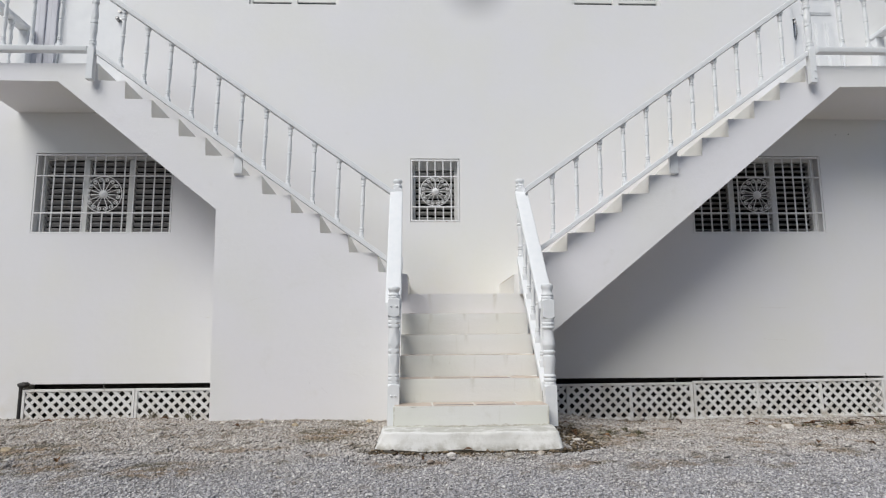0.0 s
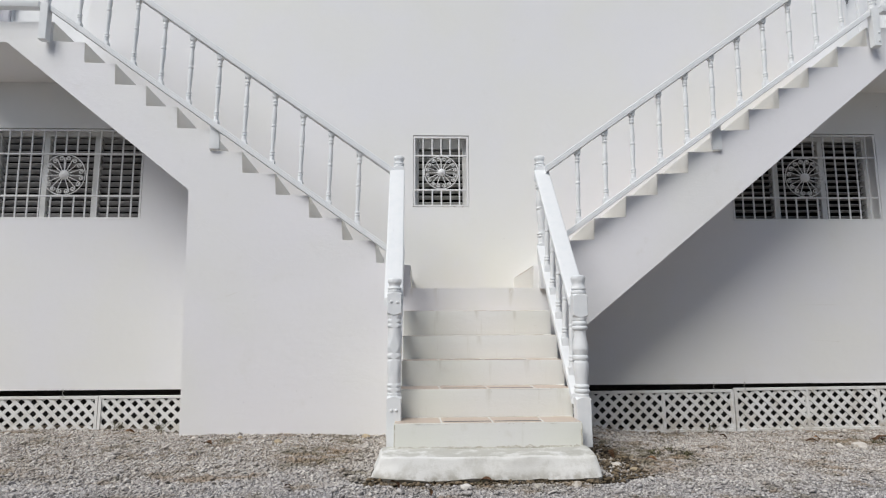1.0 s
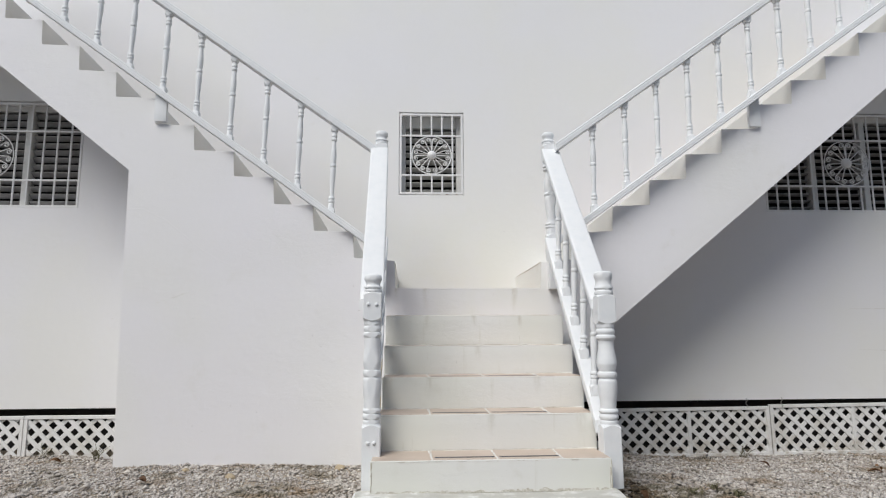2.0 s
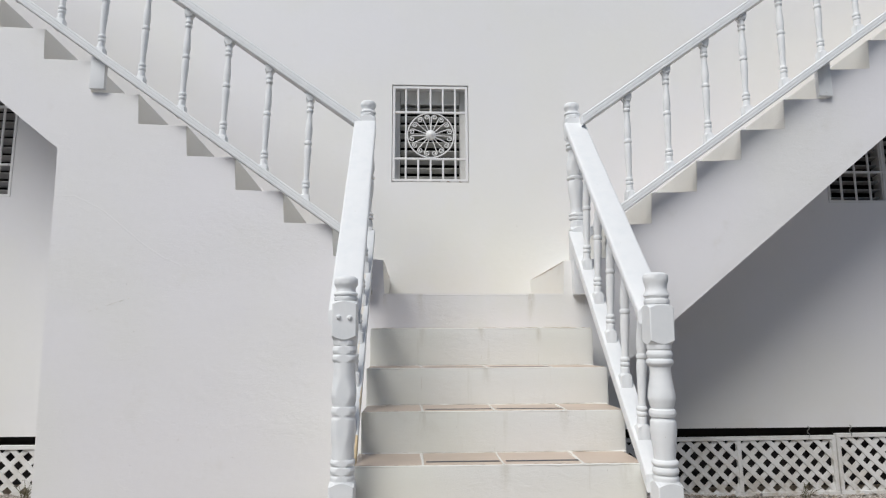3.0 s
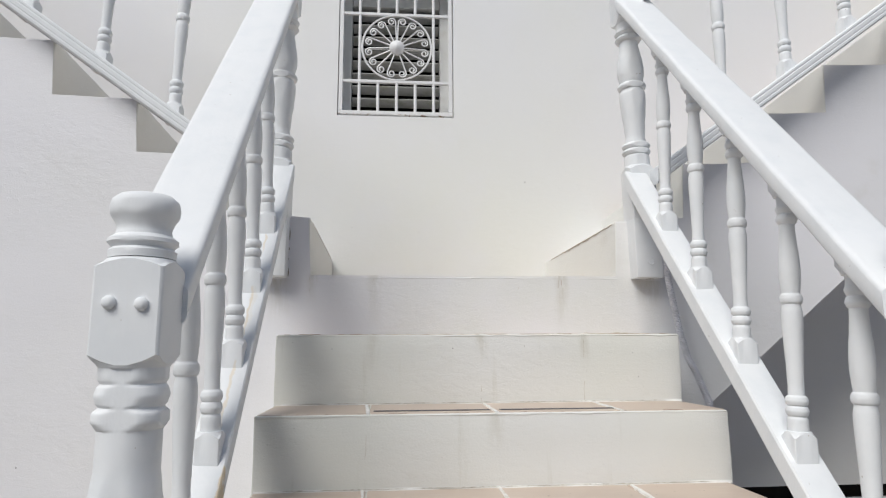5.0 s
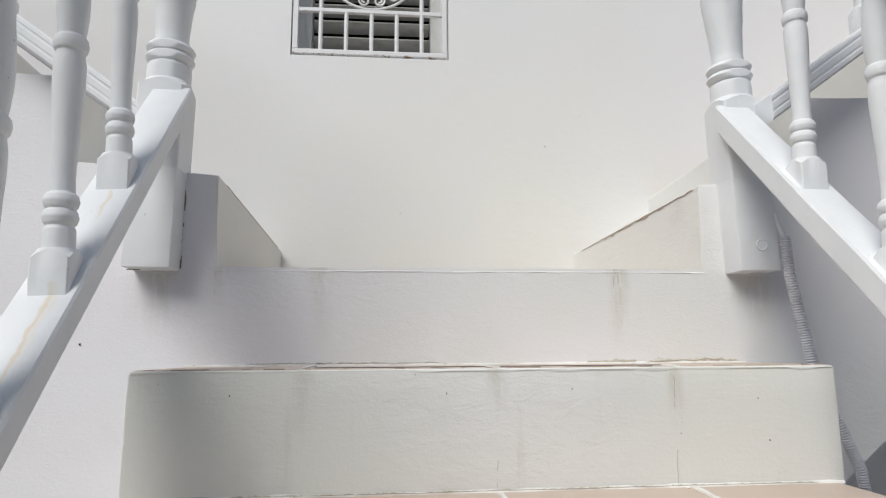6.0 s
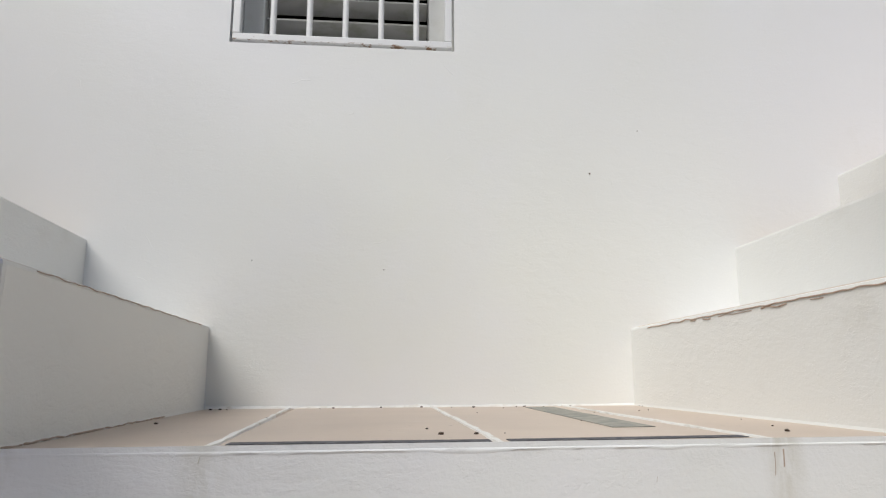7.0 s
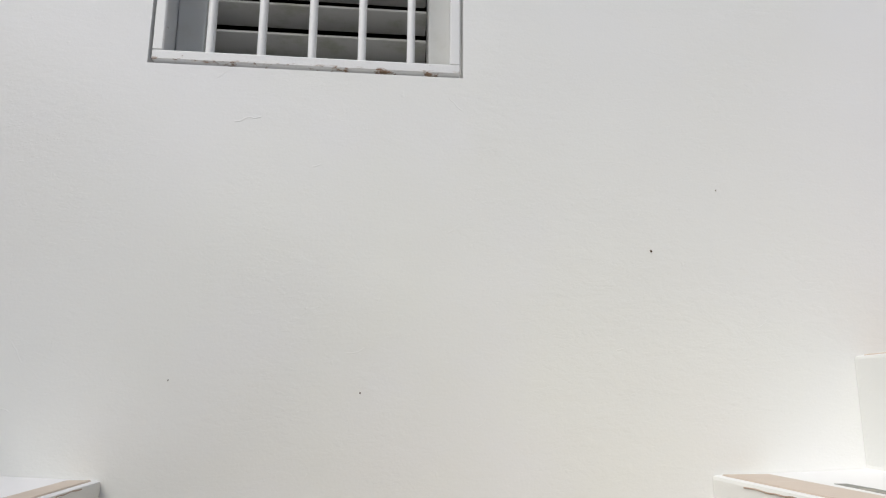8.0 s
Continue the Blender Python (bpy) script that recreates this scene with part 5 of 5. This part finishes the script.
pebbles_mesh("gravel", 128000, 0.0056, (-4.9, 4.9, -3.75, -2.25), "fine lilac-grey crushed-stone gravel", M_GRAVEL, 0.25, gravel_keep)
pebbles_mesh("gravel", 118000, 0.0074, (-4.9, 4.9, -2.35, -0.02), "grey crushed-stone gravel with dusty beige patches near the wall", M_GRAVEL, 0.25, gravel_keep)
pebbles_mesh("coarse_gravel", 9000, 0.0105, (-4.9, 4.9, -2.7, -0.02), "scattered larger grey and tan stones in the gravel", M_GRAVEL, 0.5)


def rubble_keep(x, y, rng):
    return (-0.68 < x < 0.84 and -2.36 < y < -2.20) or (-0.75 < x < -0.6 and -2.2 < y < -1.0) or (0.74 < x < 0.9 and -2.2 < y < -0.9)


pebbles_mesh("rubble", 620, 0.0115, (-0.8, 0.95, -2.38, -0.8), "loose stones and crumbled mortar along the slab", M_GRAVEL, 0.4, rubble_keep)


M_SOIL = material("dark_soil", (0.09, 0.07, 0.045), 0.95)
k = Net(M_SOIL)
k.color(k.mix(k.island(), (0.05, 0.038, 0.025), (0.24, 0.185, 0.12)))


def soil_keep(x, y, rng):
    return (-0.58 < x < 0.80 and -2.35 + 0.05 * noise.noise(Vector((x * 7, 0, 0))) < y < -2.20) or (0.76 < x < 1.0 and -2.25 < y < -1.3 and rng.uniform() < 0.25)


def soil_spot(x, y):
    return blocked(x, y) and not (-0.58 < x < 0.84 and y < -2.2)


pebbles_mesh("soil", 5200, 0.0085, (-0.62, 1.02, -2.36, -1.2), "dark crumbly soil along the foot of the slab", M_SOIL, 0.9, soil_keep, soil_spot)


def stone(x, y, size, seed, tan):
    bm = bmesh.new()
    bmesh.ops.create_icosphere(bm, subdivisions=2, radius=size)
    for v in bm.verts:
        v.co *= 1 + 0.45 * noise.noise(v.co / size * 0.9 + Vector((seed, seed, 0)))
        v.co.z *= 0.65
    ob = mesh_object("stone", bm, M_TAN if tan else M_GRAVEL)
    ob.location = (x, y, ground_z(x, y) + size * 0.35)
    tagged(ob, "rough tan stone lying on the gravel" if tan else "rough grey stone lying on the gravel", "stone", "larger stones on the gravel")


for i, (x, y, q, tan) in enumerate(((-1.30, -1.12, 0.030, 1), (-1.95, -0.95, 0.022, 0), (-1.62, -0.92, 0.022, 1), (-3.05, -2.05, 0.032, 1), (0.86, -1.98, 0.034, 0), (0.93, -2.08, 0.026, 1), (0.80, -1.75, 0.030, 1), (2.72, -1.42, 0.045, 0), (2.60, -1.40, 0.030, 0), (3.02, -1.36, 0.026, 1), (0.52, -2.40, 0.028, 0), (-0.05, -2.42, 0.030, 0), (-1.45, -0.86, 0.018, 0), (-0.70, -0.85, 0.030, 1), (0.32, -2.42, 0.022, 0))):
    stone(x, y, q, i * 1.7, tan)


def leaf_mesh():
    bm = bmesh.new()
    rows = []
    for i in range(7):
        t = i / 6
        w = 0.017 * math.sin(math.pi * min(1, t * 0.93 + 0.05)) ** 0.8
        y, z = 0.075 * (t - 0.5), 0.012 * math.sin(t * 3.3) + 0.010 * t
        rows.append([bm.verts.new((s * w, y, z + 0.45 * abs(s) * w)) for s in (-1, -0.5, 0, 0.5, 1)])
    for a, b in zip(rows, rows[1:]):
        for j in range(4):
            bm.faces.new((a[j], a[j + 1], b[j + 1], b[j]))
    ret = bmesh.ops.solidify(bm, geom=bm.faces[:], thickness=0.0009)
    return bm


leaf0 = mesh_object("fallen_leaf", leaf_mesh(), M_LEAF, smooth=60)
tagged(leaf0, "curled dry brown leaf lying on the gravel", "leaf", "fallen leaves")
rl = random.Random(4)
spots = [(-0.42, -2.42), (3.25, -1.35), (3.45, -1.15), (3.9, -1.0), (2.9, -1.6), (3.05, -1.1), (3.2, -1.0), (3.6, -1.2), (2.75, -0.9), (3.75, -1.35), (4.1, -1.2), (-3.7, -2.2), (-3.2, -2.3), (1.1, -1.9)]
while len(spots) < 34:
    x, y = rl.uniform(-4.6, 4.6), rl.uniform(-2.8, -0.3)
    if not blocked(x, y, 0.05):
        spots.append((x, y))
for i, (x, y) in enumerate(spots):
    s = rl.uniform(0.55, 1.15)
    m = pose(x, y, ground_z(x, y) + 0.022, rl.uniform(-25, 25), rl.uniform(-25, 25), rl.uniform(0, 360)) @ Matrix.Diagonal((s, s, s, 1))
    if i == 0:
        leaf0.matrix_basis = m
    else:
        o = leaf0.copy()
        scene.collection.objects.link(o)
        o.matrix_basis = m


def weed(x, y, n, h, seed):
    rw = random.Random(seed)
    bm = bmesh.new()
    for i in range(n):
        a, lean, hh = rw.uniform(0, 6.28), rw.uniform(0.2, 1.0), h * rw.uniform(0.5, 1)
        p0 = Vector((rw.uniform(-0.03, 0.03), rw.uniform(-0.03, 0.03), 0))
        pts = [p0 + Vector((math.cos(a) * lean * hh * t * t, math.sin(a) * lean * hh * t * t, hh * t)) for t in (0, 0.35, 0.7, 1)]
        tube(bm, pts, 0.0016, 4)
        for t in (1, 2, 3):
            q = pts[t]
            dx = Vector((rw.uniform(-1, 1), rw.uniform(-1, 1), rw.uniform(-0.2, 0.6))).normalized() * 0.018
            sd = dx.cross(Vector((0, 0, 1))).normalized() * 0.005
            bm.faces.new([bm.verts.new(c_) for c_ in (q, q + dx * 0.5 + sd, q + dx, q + dx * 0.5 - sd)])
    ob = mesh_object("weed", bm, M_WEED)
    ob.location = (x, y, ground_z(x, y))
    tagged(ob, "small wilted weed growing out of the gravel", "weed", "weeds in the gravel")


for i, (x, y, n, h) in enumerate(((2.28, -0.10, 9, 0.10), (1.35, -1.55, 12, 0.05), (-2.9, -0.12, 10, 0.09), (0.02, -2.30, 8, 0.03), (3.6, -0.9, 12, 0.05), (3.1, -0.8, 9, 0.04), (-3.9, -1.7, 10, 0.03), (3.30, -1.05, 18, 0.045), (3.72, -1.10, 20, 0.05), (3.02, -1.18, 14, 0.035), (3.95, -1.12, 16, 0.045), (3.50, -0.95, 14, 0.04), (1.22, -1.62, 16, 0.04), (1.42, -1.66, 14, 0.035), (-2.55, -0.10, 12, 0.11))):
    weed(x, y, n, h, i)


def bark(x, y, long, turn, seed):
    """A curled strip of dry brown bark."""
    bm = bmesh.new()
    rows = []
    for i in range(11):
        t = i / 10
        w = 0.016 * (0.35 + math.sin(math.pi * (0.1 + 0.8 * t))) * (1 + 0.35 * noise.noise(Vector((t * 5, seed, 0))))
        bend = 0.015 * noise.noise(Vector((t * 3, seed, 4)))
        lift = 0.010 + 0.012 * math.sin(math.pi * t) + 0.006 * noise.noise(Vector((t * 6, seed, 8)))
        rows.append([bm.verts.new((long * (t - 0.5), bend + q * w, lift + 0.5 * w * q * q)) for q in (-1, -0.5, 0, 0.5, 1)])
    for a, b in zip(rows, rows[1:]):
        for j in range(4):
            bm.faces.new((a[j], a[j + 1], b[j + 1], b[j]))
    bmesh.ops.solidify(bm, geom=bm.faces[:], thickness=0.003)
    ob = mesh_object("bark_strip", bm, M_LEAF, smooth=50)
    ob.matrix_basis = pose(x, y, ground_z(x, y) + 0.004, 0, 0, turn)
    tagged(ob, "curled strip of dry brown bark on the gravel", "bark", "bark strips on the gravel")


for i, (x, y, long, turn) in enumerate(((3.42, -1.18, 0.20, -14), (3.36, -0.80, 0.17, 4), (3.15, -1.02, 0.10, 25), (2.62, -1.05, 0.08, -30), (3.62, -1.42, 0.09, 12), (-3.62, -0.62, 0.10, 5))):
    bark(x, y, long, turn, i * 2.3)

# specks and a plaster scar on the walls
bm = bmesh.new()
rs = random.Random(21)
specks = [(0.496, -0.001, 1.639, 0.0032), (0.011, -0.001, 1.402, 0.0018), (0.62, -0.001, 1.75, 0.0014), (-0.28, -0.001, 1.42, 0.0014), (4.376, -0.001, 2.926, 0.0060), (4.518, -0.001, 2.934, 0.0075), (4.212, -0.001, 2.965, 0.0040)]
for i in range(16):
    specks.append((rs.uniform(-1.9, -0.6), FACE - 0.001, rs.uniform(0.2, 1.25), rs.uniform(0.001, 0.0026)))
for i in range(26):
    st_i = rs.randint(0, 4)
    specks.append((rs.uniform(EDGE_L[st_i] + 0.03, EDGE_R[st_i] - 0.03), FRONT[st_i] - 0.0012, RISE[st_i + 1] - abs(rs.gauss(0.0, 0.045)) - 0.008, rs.uniform(0.0005, 0.0014)))
for x, y, z, q in specks:
    ret = bmesh.ops.create_icosphere(bm, subdivisions=1, radius=q)
    bmesh.ops.scale(bm, verts=ret["verts"], vec=(rs.uniform(0.6, 1.0), 0.4, rs.uniform(0.8, 1.5)))
    bmesh.ops.translate(bm, verts=ret["verts"], vec=(x, y, z))
tagged(mesh_object("wall_specks", bm, M_CRUMB), "tiny dark specks stuck to the white paint", "dirt", kind="stuff")
for nm, pts, rad in (("plaster_scar", [(-2.158, 1.66), (-2.05, 1.655), (-1.93, 1.60), (-1.80, 1.50), (-1.68, 1.40), (-1.55, 1.315), (-1.45, 1.27)], 0.0045),):
    bm = bmesh.new()
    fine = []
    for a, b in zip(pts, pts[1:]):
        fine += [Vector((a[0] + (b[0] - a[0]) * q / 6, FACE, a[1] + (b[1] - a[1]) * q / 6)) for q in range(6)]
    fine = [p + Vector((0, 0, 0.006 * noise.noise(p * 22))) for p in fine]
    tube(bm, fine, rad, 8)
    for v in bm.verts:
        v.co.y = FACE + (v.co.y - FACE) * 0.07
    part(nm, bm, M_STAIR, stairs, "faint raised scar in the plaster", smooth=60)


def seam(pts, rad, wob, seed, mat=None, gaps=0.0, on=None):
    """A ragged dark line of dirt along an edge."""
    rr = random.Random(seed)
    bm = bmesh.new()
    a, b = Vector(pts[0]), Vector(pts[1])
    n = max(3, int((b - a).length / 0.008))
    upright = abs((b - a).normalized().z)
    run = []
    for i in range(n + 1):
        side_ = 0.0035 * upright * noise.noise(Vector((i * 0.23, seed, 7)))
        p = a.lerp(b, i / n) + Vector((side_, 0, wob * noise.noise(Vector((i * 0.31, seed, 0)))))
        if noise.noise(Vector((i * 0.37, seed * 3.1, 5))) > gaps:
            run.append(p)
        elif len(run) > 1:
            tube(bm, run, rad * rr.uniform(0.2, 0.55), 5)
            run = []
        else:
            run = []
    if len(run) > 1:
        tube(bm, run, rad * 0.4, 5)
    return part("dirt_seam", bm, mat or M_GRIME, on or stairs, "dark line of dirt along an edge")


e = 0.0006
for x, ya_, yb_, z, rad, q, gaps in ((LAND_R - e, FACE + 0.02, -0.08, 1.301, 0.0030, 1, -0.7), (LAND_R - e, FACE + 0.15, -0.25, 1.297, 0.0026, 8, -0.2), (LAND_L + e, FACE + 0.06, -0.06, 1.306, 0.0020, 2, -0.6), (LAND_L + 0.004, FACE + 0.01, -0.25, RISE[6] + 0.001, 0.0034, 3, -0.5)):
    seam(((x + skew(x, ya_), ya_, z + fall(ya_, z)), (x + skew(x, yb_), yb_, z + fall(yb_, z))), rad, 0.003, q, M_LINE, gaps)
seam(((0.37, FACE - e, RISE[5] + 0.004), (0.47, FACE - e, RISE[5] + 0.005)), 0.0052, 0.003, 4, M_MOULD, -0.5)
seam(((0.50, FACE - e, RISE[5] + 0.004), (0.67, FACE - e, RISE[5] + 0.008)), 0.0056, 0.003, 30, M_MOULD, -0.5)
seam(((-0.40, FACE - e, RISE[5] + 0.002), (0.40, FACE - e, RISE[5] + 0.002)), 0.0011, 0.002, 5)
seam(((POST_L + 0.0410, FACE - 0.001, 1.12), (POST_L + 0.0432, FACE - 0.001, 1.30)), 0.0040, 0.0, 6)
seam(((POST_L + 0.0410, FACE - 0.001, 1.12), (POST_L + 0.0432, FACE - 0.001, 1.30)), 0.0040, 0.0, 31)
seam(((POST_L - 0.045, FACE - 0.034, 1.113), (POST_L + 0.038, FACE - 0.034, 1.113)), 0.0030, 0.001, 7)
seam(((POST_R - 0.043, FACE - 0.020, 1.113), (POST_R + 0.036, FACE - 0.030, 1.113)), 0.0024, 0.001, 32)
# paint cracked over the joints of the tiles
for x, za, zb, q in ((0.138, 0.752, 0.825, 33), (0.425, 0.752, 0.925, 34), (0.428, 0.88, 0.928, 35), (0.138, 0.925, 0.934, 36), (0.135, 0.42, 0.50, 37), (-0.165, 0.59, 0.70, 38), (-0.163, 1.09, 1.117, 39), (-0.166, 1.10, 1.119, 40), (LAND_L + 0.002, 1.06, 1.115, 41)):
    y = FACE - 0.0016 if za > RISE[5] - 0.01 else (FRONT[4] if za > RISE[4] - 0.01 else (FRONT[3] if za > RISE[3] - 0.01 else FRONT[2])) - 0.0016
    seam(((x, y + 0.001, za), (x + 0.003, y + 0.001, zb)), 0.0010, 0.0, q, M_MOULD, 0.0)
for x, za, zb, w, q in ((0.431, 1.085, 1.117, 0.006, 51), (0.440, 1.075, 1.112, 0.005, 52), (0.434, 1.06, 1.09, 0.0035, 53), (0.30, 1.08, 1.09, 0.003, 54), (0.27, 1.10, 1.107, 0.003, 55)):
    seam(((x, FACE + 0.001, za), (x + 0.002, FACE + 0.001, zb)), w * 0.8, 0.0, q, M_LINE, -0.2)
for i in range(5):
    seam(((EDGE_L[i] + 0.02, FRONT[i] + 0.0075, RISE[i + 1] + 0.0002), (EDGE_R[i] - 0.02, FRONT[i] + 0.0075, RISE[i + 1] + 0.0002)), 0.0022, 0.0004, 10 + i, M_LINE, 0.02)
    seam(((EDGE_L[i] + 0.02, FRONT[i] - 0.001, RISE[i] + 0.002), (EDGE_R[i] - 0.02, FRONT[i] - 0.001, RISE[i] + 0.002)), 0.0042 if i == 0 else 0.0014, 0.0006, 20 + i, M_MOULD if i == 0 else M_LINE, -0.4 if i == 0 else 0.0)



def smudge(x0, x1, y, z, tall, seed, mat, up=True, on=None):
    """A ragged flat patch of old dirt on an upright face, above or below z."""
    bm = bmesh.new()
    n = int((x1 - x0) / 0.006)
    rows, sgn = [], 1 if up else -1
    for i in range(n + 1):
        x = x0 + (x1 - x0) * i / n
        w = 0.5 + 0.6 * noise.noise(Vector((x * 24, seed, 2))) + 0.4 * noise.noise(Vector((x * 90, seed, 6)))
        w *= min(1.0, i / 4, (n - i) / 4)
        rows.append([bm.verts.new((x, y, z)), bm.verts.new((x, y - 0.0010, z + sgn * tall * max(0.02, w) * 0.5)), bm.verts.new((x, y, z + sgn * tall * max(0.04, w)))])
    for a, b in zip(rows, rows[1:]):
        for i in range(2):
            bm.faces.new((a[i], a[i + 1], b[i + 1], b[i]))
    return part("dirt_smudge", bm, mat, on or stairs, "grey-brown smudge of old dirt", smooth=60)


smudge(0.375, 0.470, FACE - 0.0012, RISE[5] + 0.002, 0.010, 71.0, M_SMUDGE)
smudge(0.490, 0.695, FACE - 0.0012, RISE[5] + 0.002, 0.012, 72.0, M_SMUDGE)
smudge(-0.30, 0.08, FACE - 0.0010, RISE[5] + 0.004, 0.005, 73.0, M_SMUDGE)
smudge(EDGE_L[0] + 0.01, 0.10, FRONT[0] - 0.0030, RISE[0] + 0.002, 0.016, 74.0, M_SMUDGE)
smudge(0.14, EDGE_R[0] - 0.01, FRONT[0] - 0.0030, RISE[0] + 0.002, 0.020, 75.0, M_SMUDGE)
for x, q in ((EDGE_L[0] + 0.003, 81), (EDGE_L[0] + 0.006, 82), (EDGE_R[0] - 0.004, 83), (EDGE_R[0] - 0.007, 84), (EDGE_R[0] - 0.012, 85)):
    seam(((x, FRONT[0] - 0.001, RISE[0] + 0.01), (x + 0.001, FRONT[0] - 0.001, RISE[1] - 0.008)), 0.0042, 0.0, q, M_MOULD, -0.15)
seam(((EDGE_L[0] + 0.02, FRONT[0] - 0.0015, RISE[1] - 0.006), (EDGE_R[0] - 0.02, FRONT[0] - 0.0015, RISE[1] - 0.006)), 0.0022, 0.003, 86, M_MOULD, 0.05)
for i in range(1, 5):
    smudge(EDGE_L[i] + 0.03, EDGE_R[i] - 0.05, FRONT[i] - 0.0026, RISE[i] + 0.002, 0.004, 90.0 + i, M_SMUDGE)

# hair cracks in the wall under the flights
for a, b, q in (((3.329, -0.0005, 1.012), (3.697, -0.0005, 1.01), 61), ((3.376, -0.0005, 0.684), (3.618, -0.0005, 0.671), 62)):
    seam((a, b), 0.0024, 0.006, q, M_SMUDGE, -0.2, wall_north)
seam(((-2.55, -0.0005, 0.95), (-2.30, -0.0005, 0.93)), 0.003, 0.008, 63, M_MOULD, -0.1, wall_north)
seam(((-1.95, FACE - 0.0005, 1.02), (-1.72, FACE - 0.0005, 1.10)), 0.002, 0.008, 64, M_MOULD, -0.1)

rr = random.Random(77)
for i in range(16):
    x, z, a = rr.uniform(-0.85, 0.75), rr.uniform(1.25, 1.93), rr.uniform(-0.9, 0.9)
    n, stp = rr.randint(4, 9), rr.uniform(0.003, 0.006)
    ridge = []
    for q in range(n):
        ridge.append((x, -0.0002, z))
        a += rr.uniform(-0.5, 0.5)
        x, z = x + stp * math.cos(a), z + stp * math.sin(a)
    bm = tube(bmesh.new(), ridge, rr.uniform(0.0006, 0.0010), 8)
    for v in bm.verts:
        v.co.y *= 0.45
    part("paint_ridge", bm, M_WALL, wall_north, smooth=60)

# dark crumbs on the landing
rc = random.Random(9)
bm = bmesh.new()
for i in range(34):
    if i < 18:
        x, y = rc.uniform(LAND_L + 0.02, LAND_R - 0.02), -abs(rc.gauss(0.012, 0.02)) - 0.006
    else:
        x, y = rc.uniform(LAND_L + 0.01, LAND_R - 0.01), rc.uniform(FACE + 0.08, -0.03)
    s = rc.uniform(0.0009, 0.0030)
    ret = bmesh.ops.create_icosphere(bm, subdivisions=1, radius=s)
    for v in ret["verts"]:
        v.co = Vector((v.co.x * rc.uniform(0.8, 1.6) + x, v.co.y + y, v.co.z * 0.7 + RISE[6] + fall(y, RISE[6]) + s * 0.4))
tagged(mesh_object("dirt_crumbs", bm, M_CRUMB), "dark crumbs of dirt scattered on the landing tiles", "dirt", kind="stuff")
